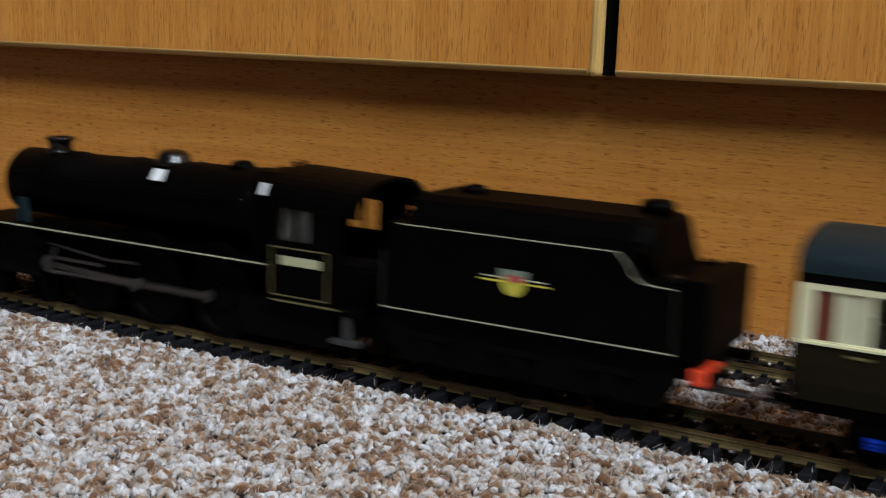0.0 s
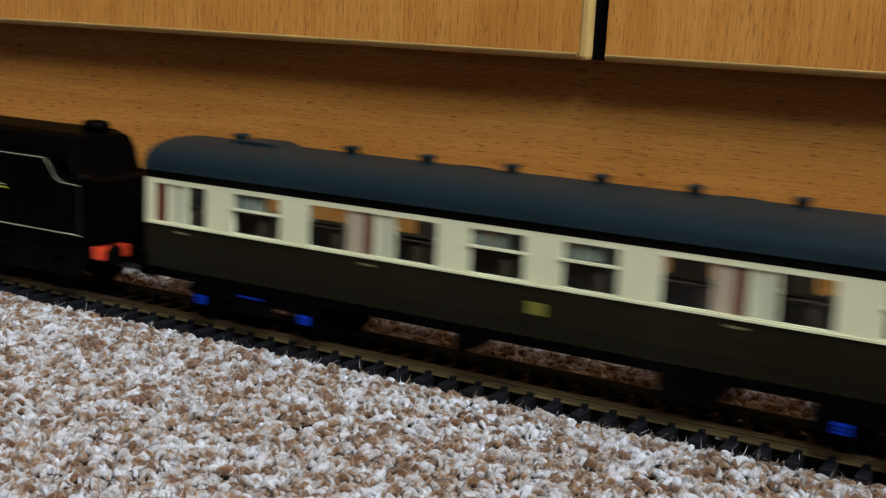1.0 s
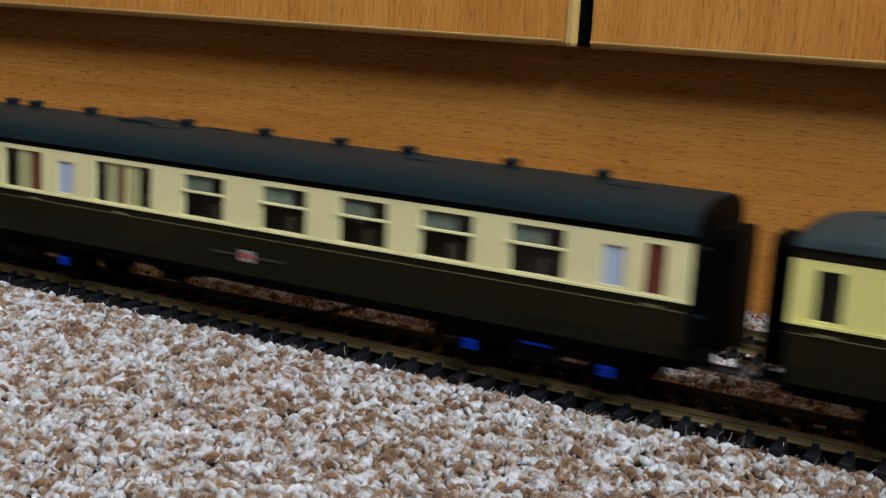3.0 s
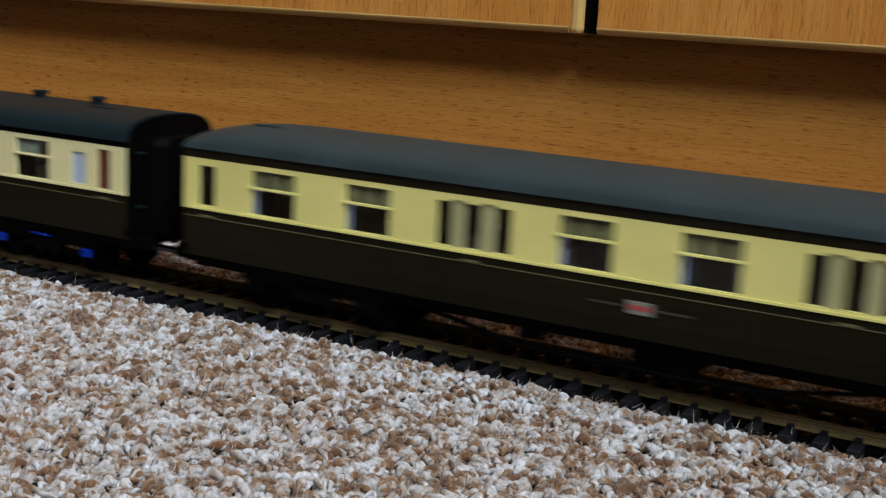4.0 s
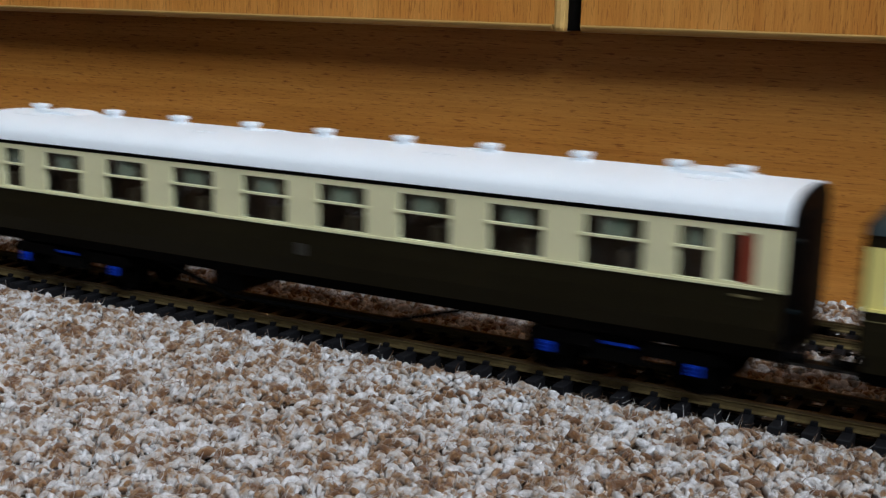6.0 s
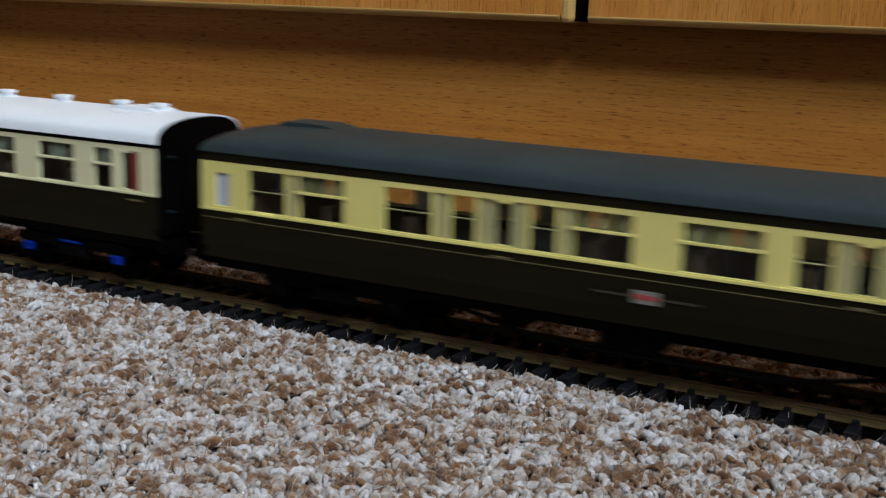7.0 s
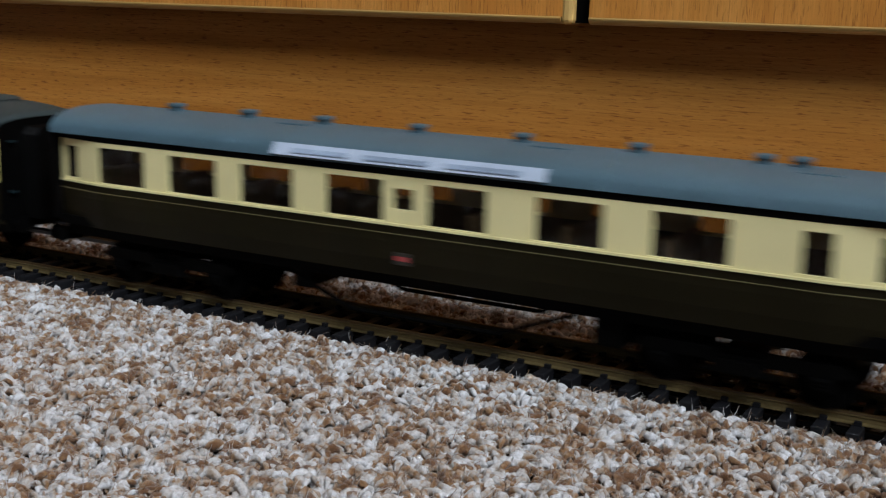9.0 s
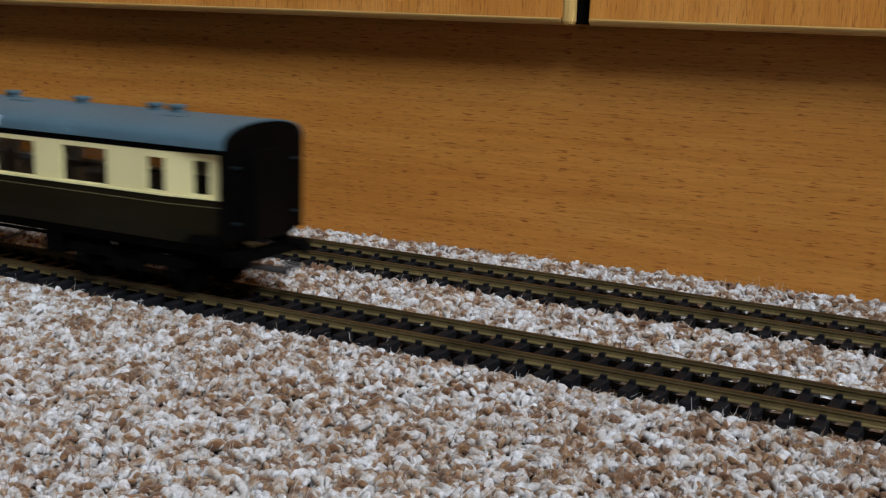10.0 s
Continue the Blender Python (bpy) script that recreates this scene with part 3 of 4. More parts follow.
                    if spec["bars"] and k == "d":
                        part("window_bar", boxed(a, b, min(yy - 0.3, yy + 0.1), max(yy - 0.3, yy + 0.1), frame_z - 0.1, frame_z + 0.1), "seat" if spec["roof"] == "roof_dark" else "frost", c)
            else:
                part("door_panel" if k == "r" else "blind", boxed(a, b, y0, y1, p0, p1), {"f": spec["frost"], "k": "pink", "r": spec["door"], "w": "lav"}[k], c,
                     {"f": "pale frosted window pane", "k": "pinkish drawn blind", "r": "red door edge", "w": "white obscured lavatory pane"}[k])
        for x in spec["handles"]:
            part("door_handle", boxed(x - mid - 2.2, x - mid + 2.2, o - 0.3, o + 0.3, zw - 1.9, zw - 1.4), "gold", c)
        # emblem
        e = spec["emblem"]
        if e:
            e = (e[0], e[1], e[2] * 0.74, *e[3:])
            ex, ez = e[0] - mid, e[1]
            pl = part("emblem", boxed(ex - e[2], ex + e[2], o - 0.14, o + 0.14, ez - 1.5, ez + 1.5, bev=0.1), e[3], c, "small painted crest")
            if e[4]:
                part("crest_band", boxed(ex - e[2] + 0.5, ex + e[2] - 0.5, o - 0.2, o + 0.2, ez - 0.5, ez + 0.6), "crest_r", pl)
                for q in (-1, 1) if e[2] > 2.45 else ():
                    m0, m1 = sorted((ex + q * (e[2] + 1), ex + q * (e[2] + 9)))
                    part("lettering", boxed(m0, m1, o - 0.12, o + 0.12, ez - 0.25, ez + 0.25), "letter", c)
    # roof
    rings = []
    dome = spec["dome"]
    if dome:
        steps = [0, 0.02, 0.08, 0.18, 0.35, 0.6, 1.0]
        stations = [(-half + dome * q, q) for q in steps] + [(half - dome * q, q) for q in reversed(steps)]
    else:
        stations = [(-half - 0.4, 1.0), (half + 0.4, 1.0)]
    for x, q in stations:
        rise = (zt - zr) * (0.42 + 0.58 * math.sqrt(max(0.0, 1 - (1 - q) ** 2)))
        pts = arch(W + 0.55, zr, zr + rise)
        rings.append([(x, y, z) for y, z in pts])
    part("roof", loft(bmesh.new(), rings), spec["roof"], c, spec["roof_label"], smooth="roof")
    for x, w in spec["vents"]:
        bm = bmesh.new()
        w = w * 0.8 if w < 6 else w
        if w < 6:
            box(bm, -w * 0.44, w * 0.44, -1.5, 1.5, -1.2, 1.4, bev=0.2)
            box(bm, -w * 0.52, w * 0.52, -1.9, 1.9, 1.2, 2.2, bev=0.25)
        else:
            pr = [(-w / 2, 0), (-w / 2 + 2, 0.9), (w / 2 - 4, 0.9), (w / 2, 0), (0, -1)]
            loft(bm, [[(a, y, b) for a, b in pr] for y in (-5, 5)])
        part("roof_ventilator" if w < 6 else "tank_cover", bm, spec["roof"], c, loc=(x - mid, 1.5, zt - 0.1))
    for x, y in spec["grilles"]:
        bm = bmesh.new()
        zz = zr + (zt - zr) * (1 - (abs(y) / 18) ** 2.6)
        box(bm, -4.5, 4.5, -0.9, 0.9, -0.6, 0.35, bev=0.15)
        part("roof_hatch", bm, spec["roof"], c, loc=(x - mid, y, zz))
    if spec.get("board"):
        a, b = spec["board"]
        bm = bmesh.new()
        loft(bm, [[(x, -18.75, 43.0), (x, -18.2, 42.8), (x, -16.6, 45.4), (x, -17.0, 45.8)] for x in (a - mid, b - mid)])
        br = part("roof_board", bm, "board", c, "pale glossy destination board on the roof edge")
        for q0, q1 in ((0.08, 0.30), (0.36, 0.60), (0.66, 0.92)):
            m0, m1 = a - mid + (b - a) * q0, a - mid + (b - a) * q1
            line = [(-18.62, 43.75), (-18.2, 43.8), (-17.55, 44.8), (-17.95, 44.85)]
            part("lettering", loft(bmesh.new(), [[(x, y, z) for y, z in line] for x in (m0, m1)]), "board_ink", br, "unreadable blue-grey lettering")
    # ends, gangways, floor
    for s in (-1, 1):
        e = bmesh.new()
        pts = [(W - 0.4, zb + 1.5), (W - 0.3, zr)] + [(y, z) for y, z in reversed(arch(W - 0.3, zr, zt - (0.45 if not dome else (zt - zr) * 0.58)))][1:-1] + [(-W + 0.3, zr), (-W + 0.4, zb + 1.5)]
        loft(e, [[(x, y, z) for y, z in pts] for x in (s * (half - 1.0), s * (half + (0.35 if dome else 0.8)))])
        end = part("end_panel", e, "black", c, "black coach end")
        rg = []
        for k in range(9):
            q = 0.0 if k % 2 else 0.8
            x = s * (half + 0.5 + k * 0.8 * spec["bellows"][s > 0])
            rg.append([(x, -7.2 - q, zb + 1), (x, -7.2 - q, 38.6 + q), (x, -5.6 - q, 40.6 + q), (x, 5.6 + q, 40.6 + q), (x, 7.2 + q, 38.6 + q), (x, 7.2 + q, zb + 1)])
        part("gangway", loft(bmesh.new(), rg), "black", c, "black corridor connection bellows")
        h = bmesh.new()
        for y in (-13, 13):
            cyl(h, (s * (half + 0.3), y, 12.6), (s * (half + 4.2), y, 12.6), 1.0, seg=10)
            cyl(h, (s * (half + 4.2), y, 12.6), (s * (half + 5.0), y, 12.6), 2.4, seg=14)
        box(h, s * half - 1.2, s * half + 1.2, -15.5, 15.5, 10.6, 14.2)
        part("buffer", h, "black", c)
        k = bmesh.new()
        a, b = sorted((s * (half - 8), s * (half + 8)))
        box(k, a, b, -1.6, 1.6, 7.6, 8.6)
        tube(k, [(s * (half + 6), -5, 9.2), (s * (half + 9.5), -5, 9.2), (s * (half + 9.5), 5, 9.2), (s * (half + 6), 5, 9.2)], 0.55, 6)
        box(k, s * (half + 8) - 0.8, s * (half + 8) + 0.8, -0.6, 0.6, 7.0, 11.0)
        part("coupling", k, "wheel", c, "grey metal tension-lock coupling")
        a, b = sorted((s * (half + 0.6), s * (half + 1.7)))
        for y in (-13, 13):
            for z in (22.0, 37.0):
                part("end_step", boxed(a, b, y - 1.1, y + 1.1, z, z + 0.6), "roof_dark", end)
    part("floor_pan", boxed(-half + 0.5, half - 0.5, -W + 1.6, W - 1.6, zb + 0.2, zb + 2.6), "black", c)
    u = bmesh.new()
    for y in (-13.2, 13.2):
        box(u, -half + 1, half - 1, y - 0.6, y + 0.6, zb - 3.2, zb + 0.4)
    part("solebar", u, "black", c)
    for a, b, z in spec["under"]:
        part("underframe_box", boxed(a - mid, b - mid, -12.5, 12.5, z, zb, bev=0.5), "black", c)
    if spec["truss"]:
        a, b = spec["truss"]
        a, b = a - mid, b - mid
        for y in (-12.4, 12.4):
            t = bmesh.new()
            q = (b - a) * 0.27
            tube(t, [(a, y, zb - 2), (a + q, y, 4.6), (b - q, y, 4.6), (b, y, zb - 2)], 0.6, 6)
            tube(t, [(a + q, y, 4.6), (a + q, y, zb - 1)], 0.5, 6)
            tube(t, [(b - q, y, 4.6), (b - q, y, zb - 1)], 0.5, 6)
            part("truss", t, "black", c)
    # interior: partition and seats
    if spec["roof"] != "roof_grey" and not spec["bars"]:
        part("partition", boxed(-half + 2, half - 2, 5.2, 6.0, zb + 2.6, zc - 1), "inner", c, "brown corridor partition")
    x = -half + 14
    while x < half - 14:
        sb = boxed(x - 4.0, x + 4.0, -15.0, 4.6, zb + 2.6, zb + 9.0, bev=0.4)
        box(sb, x - 1.0, x + 1.0, -15.0, 4.6, zb + 9.0, zw + 4.0, bev=0.4)
        part("seat", sb, "seat", c)
        x += 23.9
    for x, blue in zip((x0 + spec["bogie"], x1 - spec["bogie"]), spec["blue"]):
        bogie(c, x - mid, blue, 35.0)
    return c


COACHES = [
    dict(bellows=(0.3, 0.3), x0=-60.2, x1=180.8, bottom=14.0, waist=26.3, cream_top=38.9, roof_z=41.0, top=49.0, cream="cream_pale", roof="roof_dark", cant="black", lined=False, bars=True, dome=0, frost="frost_pale", door="maroon",
         label="model railway coach in pale cream and brown, slate roof, blue axleboxes", cream_label="pale cream window band", roof_label="dark slate grey roof",
         windows=[(-56.4, -52.8, "r"), (-51.8, -46, "f"), (-44.6, -39.4, "d"), (-28.6, -15, "v"), (-4.7, 6.3, "d"), (6.3, 11.9, "k"), (11.9, 14.4, "r"), (15.2, 20.4, "f"), (21.2, 32, "d"), (42.4, 55, "v"), (66.2, 78, "v"), (89.2, 100, "d"), (100, 105, "k"), (105, 107.4, "r"), (108.2, 113.6, "f"), (114.5, 125.2, "d"), (136.4, 148.3, "v"), (158.7, 164.9, "d"), (164.9, 169.7, "f"), (169.7, 172, "r"), (172.8, 177.2, "f")],
         handles=[-47, 13, 106, 161, 171], emblem=(59.6, 21.1, 3.2, "crest_olive", False), vents=[(-42.6, 4), (-34, 17), (-5.6, 4), (17.8, 4), (41.8, 4), (65.4, 4), (88.4, 4), (112.6, 4), (136.4, 4), (158, 17), (165, 4)],
         grilles=[(20, -9), (88, -9), (30, 5), (98, 5)], under=[(88, 101, 4.2), (36, 40, 6.0)], truss=None, bogie=34.6, blue=(2, 2)),
    dict(bellows=(0.3, 1.0), x0=200.2, x1=441.0, bottom=13.2, waist=25.8, cream_top=39.0, roof_z=40.6, top=47.6, cream="cream", roof="roof_dark", cant="black", lined=True, bars=False, dome=0, frost="frost", door="maroon",
         label="model railway coach in cream and brown, slate roof, crest on side", cream_label="cream window band", roof_label="dark slate grey roof",
         windows=[(211.8, 213.4, "f"), (213.4, 216.2, "r"), (234.5, 238.7, "d"), (238.7, 244.4, "f"), (244.4, 248.3, "r"), (255.4, 260.8, "w"), (270.3, 273.3, "d"), (273.3, 278, "f"), (278, 280.4, "r"), (281, 285.6, "f"), (285.6, 289, "d"), (302.2, 314, "v"), (328.1, 340.3, "v"), (352, 364.1, "v"), (375.2, 387.5, "v"), (399, 410.7, "v"), (421, 425.6, "w"), (431, 434.8, "r")],
         handles=[214, 246, 279, 433], emblem=(322.9, 18.5, 3.4, "crest_p", True), vents=[(216, 4), (226, 4), (249, 4), (272, 16), (286, 4), (313.2, 4), (338, 4), (359, 4), (388, 4), (412, 4)],
         grilles=[(283, -5), (295, 4), (358, 5), (366, -5), (420, -5)], under=[(376, 380, 6.0), (289, 296, 6.5)], truss=(283, 360), bogie=36.0, blue=(1, 2)),
    dict(bellows=(1.0, 1.0), x0=461.9, x1=711.2, bottom=12.6, waist=25.6, cream_top=39.2, roof_z=41.6, top=48.2, cream="cream_yellow", roof="roof_charcoal", cant="brown", lined=True, bars=False, dome=26, frost="frost", door="maroon",
         label="model railway coach in yellowish cream and brown with dark roof", cream_label="yellowish cream window band", roof_label="dark grey domed roof",
         windows=[(467.7, 471.6, "n"), (485.3, 497.3, "v"), (514.4, 525.6, "v"), (540.2, 542.6, "n"), (542.6, 547.4, "f"), (547.6, 550.2, "n"), (550.4, 555.4, "f"), (555.4, 558.2, "n"), (571.7, 583.1, "v"), (600, 611.7, "v"), (626.6, 629.2, "n"), (629.2, 634, "f"), (634.4, 637, "n"), (637.2, 641.6, "f"), (641.6, 644, "n"), (657.5, 669.7, "v"), (684.3, 689.0, "w"), (702, 704.8, "n"), (704.8, 709, "f")],
         handles=[470, 549, 635, 686, 704], emblem=(591.2, 19.8, 3.9, "crest_p", True), vents=[(690, 22)],
         grilles=[(690, -6), (480, -5)], under=[(588, 604, 5.0), (560, 566, 6.5)], truss=(528, 648), bogie=40.0, blue=(0, 0)),
    dict(bellows=(1.0, 0.3), x0=730.2, x1=970.9, bottom=14.6, waist=26.8, cream_top=39.9, roof_z=41.0, top=47.7, cream="cream_pale", roof="roof_white", cant="black", lined=False, bars=False, dome=0, frost="frost_pale", door="red",
         label="model railway coach in pale cream and brown with bright white roof", cream_label="pale cream window band", roof_label="bright white roof",
         windows=[(735.6, 737.6, "r"), (738.2, 740.4, "n"), (746.6, 751.6, "v"), (762.8, 775, "v"), (785.9, 798.3, "v"), (809.7, 822, "v"), (833.3, 845.5, "v"), (856.7, 869, "v"), (880.1, 892.4, "v"), (904, 916, "v"), (927.6, 939.6, "v"), (949, 954, "v"), (959.4, 961.2, "n"), (962.2, 964.2, "r")],
         handles=[737, 963], emblem=(850.8, 21.4, 2.4, "crest_dim", False), vents=[(740.6, 5), (752, 17), (770.2, 5), (795, 5), (820.3, 5), (844.6, 5), (868.9, 5), (893.3, 5), (917.4, 5), (941.0, 5), (950, 17), (955.5, 5)],
         grilles=[(826, 4), (890, 4), (812, -7), (884, -7), (950, -7), (744, -7)], under=[(818, 828, 6.0)], truss=(796, 900), bogie=36.0, blue=(2, 2)),
    dict(bellows=(0.3, 1.0), x0=986.6, x1=1236.8, bottom=12.8, waist=25.7, cream_top=38.6, roof_z=41.0, top=47.8, cream="cream_yellow", roof="roof_charcoal", cant="brown", lined=True, bars=True, dome=26, frost="frost", door="maroon",
         label="model railway brake coach in yellowish cream and brown, charcoal roof", cream_label="yellowish cream window band", roof_label="charcoal grey domed roof",
         windows=[(991.9, 995.5, "w"), (1002.7, 1013.3, "d"), (1013.8, 1018.3, "f"), (1018.8, 1030.8, "v"), (1043.8, 1056, "d"), (1056.6, 1061.5, "f"), (1062, 1067.6, "d"), (1068.2, 1073.8, "f"), (1073.8, 1076.6, "n"), (1076.9, 1081.8, "f"), (1082.4, 1088.2, "d"), (1088.8, 1093.0, "f"), (1093.5, 1105.8, "v"), (1118.4, 1134.1, "v"), (1142.2, 1148.4, "d"), (1149, 1154.2, "f"), (1154.4, 1156.6, "n"), (1157, 1161.8, "f"), (1162.2, 1169.4, "d"), (1180.8, 1193.4, "v"), (1211, 1215.8, "n")],
         handles=[1075, 1155, 1214, 1000], emblem=(1110.4, 19.7, 4.1, "crest_p", True), vents=[(1010, 18), (1205, 34)],
         grilles=[], under=[(1098, 1112, 5.0), (1072, 1080, 6.5)], truss=(1054, 1170), bogie=40.0, blue=(0, 0)),
    dict(bellows=(1.0, 0.5), x0=1259.7, x1=1496.0, bottom=16.0, waist=28.5, cream_top=40.6, roof_z=42.3, top=48.9, cream="cream", roof="roof_grey", cant="black", lined=True, bars=False, dome=0, frost="frost", door="maroon",
         label="model railway coach in cream and brown with blue-grey roof", cream_label="cream window band", roof_label="blue-grey roof",
         windows=[(1263.4, 1267.2, "n"), (1278, 1293, "d"), (1303.6, 1318, "d"), (1327.8, 1342.6, "d"), (1354.6, 1369.5, "d"), (1373.8, 1378.3, "q"), (1383.6, 1397.6, "d"), (1411.7, 1426.2, "d"), (1439.2, 1454.4, "d"), (1470.9, 1475.6, "n"), (1486.0, 1489.6, "n")],
         handles=[], emblem=(1376.2, 20.5, 3.0, "crest_dim", True), vents=[(1289.3, 4.5), (1315.1, 4.5), (1340, 4.5), (1368.9, 4.5), (1398.1, 4.5), (1427.4, 4.5), (1456.4, 4.5), (1464.5, 4.5)],
         grilles=[(1334, -4), (1408, -4), (1470, -6)], under=[(1424, 1432, 6.0), (1340, 1346, 8.0)], truss=(1334, 1424), bogie=38.0, blue=(0, 0), board=(1337.8, 1413.3), bow=((-1, 18.0), (1, 20.0))),
]


# ======== locomotive and tender ========
def locomotive():
    mid = -240.0
    c = thing("locomotive", "black model steam locomotive with cream-lined running plate", "locomotive")
    MOVERS.append((c, mid))

    def X(x):
        return x - mid
    CZ = 36.0
    b = bmesh.new()
    lathe(b, [(2.0, X(-310.8)), (8.6, X(-310.4)), (10.2, X(-309.0)), (10.4, X(-286)), (10.0, X(-285.6)), (11.6, X(-214)), (11.8, X(-208))], (0, 0, CZ), "x", 36)
    part("boiler", b, "loco", c, "black boiler barrel and smokebox", smooth=True)
    for x, r in ((-286, 10.55), (-262, 10.9), (-238, 11.35), (-214, 11.85)):
        part("boiler_band", lathe(bmesh.new(), [(r, X(x) - 0.4), (r, X(x) + 0.4)], (0, 0, CZ), "x", 36), "black", c)
    lathe_door = lathe(bmesh.new(), [(7.6, X(-310.4)), (6.8, X(-311.6)), (2.5, X(-312.3)), (0.6, X(-312.5))], (0, 0, CZ), "x", 28)
    part("smokebox_door", lathe_door, "loco", c)
    f = bmesh.new()
    pr = [(-12.2, 25), (-12.4, 40), (-11.4, 45.5), (-8, 48.2), (0, 48.9), (8, 48.2), (11.4, 45.5), (12.4, 40), (12.2, 25)]
    loft(f, [[(X(-209), y * 0.97, z - 0.4) for y, z in pr], [(X(-197), y, z) for y, z in pr]])
    part("firebox", f, "loco", c)
    part("chimney", lathe(bmesh.new(), [(4.8, 44.6), (3.9, 46.0), (3.6, 47.5), (3.9, 49.2), (4.7, 49.7), (4.5, 50.4), (3.0, 50.4), (2.8, 48)], (X(-295.4), 0, 0), "z", 24), "loco_gloss", c, smooth=True)
    part("dome", lathe(bmesh.new(), [(6.4, 45.6), (5.2, 47.0), (4.7, 48.6), (3.6, 49.7), (1.8, 50.2), (0.3, 50.3)], (X(-248.2), 0, 0), "z", 24), "loco_gloss", c, smooth=True)
    part("top_feed", lathe(bmesh.new(), [(4.2, 46.6), (3.4, 48.2), (2.2, 49.0), (0.3, 49.2)], (X(-222), 0, 0), "z", 16), "loco", c, smooth=True)
    valve = bmesh.new()
    for y in (-2, 2):
        cyl(valve, (X(-202), y, 48), (X(-202), y, 50.6), 1.0, 0.8, 10)
    part("safety_valve", valve, "loco", c)
    for s in (-1, 1):
        # Small white slabs on the boiler's shoulder, painted highlights.
        for x in (-245.2, -203.4):
            pl = bmesh.new()
            y0 = 0.0 if x < -220 else 3.0
            loft(pl, [[(X(x) + q, s * (8.0 + y0), 45.1), (X(x) + q, s * (8.8 + y0), 45.3), (X(x) + q, s * (10.9 + y0 * 0.75), 42.2), (X(x) + q, s * (10.0 + y0 * 0.7), 42.0)] for q in (-1.9, 1.9)])
            part("boiler_highlight", pl, "white", c, "small white patch standing in for a highlight on the boiler side")
        st = bmesh.new()
        pts = [(X(-303), 24.6), (X(-297.6), 24.6), (X(-298.6), 32), (X(-301.4), 32)]
        loft(st, [[(x, s * 10.4, z) for x, z in pts], [(x, s * 12.0, z) for x, z in pts]])
        part("steam_pipe", st, "roof_dark", c)
        hr = bmesh.new()
        tube(hr, [(X(-305), s * 11.2, 39.6), (X(-214), s * 12.6, 40.2)], 0.35, 6)
        part("handrail", hr, "loco", c)
    rp = boxed(X(-322), X(-199), -16.4, 16.4, 23.4, 24.6, bev=0.15)
    box(rp, X(-324.5), X(-322), -16.4, 16.4, 13.0, 24.4, bev=0.3)
    part("running_plate", rp, "loco", c)
    for s in (-1, 1):
        part("lining", boxed(X(-321), X(-200.5), s * 16.5 - 0.12, s * 16.5 + 0.12, 24.2, 24.58), "line", c, "cream line along the running plate")
        for x in (-272, -246, -220):
            rim = [(X(x) + 9.6 * math.cos(q), 18 + 9.6 * math.sin(q)) for q in (radians(38 + 8 * k) for k in range(14))]
            part("splasher", loft(bmesh.new(), [[(a, s * y, b) for a, b in rim] for y in (11.5, 14.0)]), "loco", c)
    fr = bmesh.new()
    for y in (-6.2, 6.2):
        box(fr, X(-318), X(-172), y - 0.6, y + 0.6, 7, 24)
    box(fr, X(-300), X(-176), -6, 6, 10, 25)
    part("main_frame", fr, "black", c)
    # Black boxes added to hide the carpet and keep it dark below the cab.
    blocker = boxed(X(-213), X(-181), -12.0, 12.0, 3.0, 14.0, bev=0.6)
    box(blocker, X(-172), X(-165), -9.0, 9.0, 4.0, 14.0, bev=0.4)
    part("under_cab_blocker", blocker, "black", c)
    for s in (-1, 1):
        cy = bmesh.new()
        cyl(cy, (X(-304), s * 13.4, 13.2), (X(-287), s * 13.4, 13.2), 4.4, seg=20)
        cyl(cy, (X(-305), s * 13.4, 19.5), (X(-286), s * 13.4, 19.5), 2.7, seg=16)
        box(cy, X(-302), X(-289), s * 13.2 - 3.2, s * 13.2 + 3.2, 13, 23.4)
        part("cylinder", cy, "loco", c)
        cv = bmesh.new()
        cyl(cv, (X(-286.6), s * 13.4, 13.2), (X(-285.2), s * 13.4, 13.2), 2.6, seg=16)
        part("cylinder_cover", cv, "steel", c, "bright metal cylinder cover")
        sb = boxed(X(-286), X(-264), s * 13.2 - 0.6, s * 13.2 + 0.6, 15.0, 15.8)
        box(sb, X(-286), X(-264), s * 13.2 - 0.6, s * 13.2 + 0.6, 10.8, 11.5)
        part("slide_bar", sb, "steel", c)
        rr = bmesh.new()
        tube(rr, [(X(-286), s * 13.6, 19.6), (X(-262), s * 13.6, 17.4), (X(-250), s * 13.4, 17.8)], 0.45, 6)
        part("valve_rod", rr, "steel", c)
        lk = bmesh.new()
        tube(lk, [(X(-282), s * 14.6, 18.8), (X(-284), s * 14.6, 14.8), (X(-285), s * 14.6, 11.2)], 0.55, 6)
        tube(lk, [(X(-285), s * 14.8, 11.2), (X(-272), s * 14.8, 11.6)], 0.5, 6)
        part("valve_link", lk, "steel", c)
    # cab
    for s in (-1, 1):
        o, i = s * 16.2, s * 15.4
        w = holed(bmesh.new(), X(-199), X(-176.2), 15.0, 41.5, [(X(-196), X(-191.4), 31.4, 40.2), (X(-190.6), X(-186), 31.4, 40.2)], o, i)
        part("cab_side", w, "loco", c)
        g = part("cab_window", boxed(X(-196), X(-186), min(o, i) + 0.3, max(o, i) - 0.3, 31.4, 40.2), "glass", c)
        g.visible_shadow = False
        if s < 0:
            part("cab_blind", boxed(X(-195.8), X(-186.2), s * 14.9 - 0.15, s * 14.9 + 0.15, 31.4, 40.2), "crest_dim", c, "grey panel behind the cab windows")
        ln = bmesh.new()
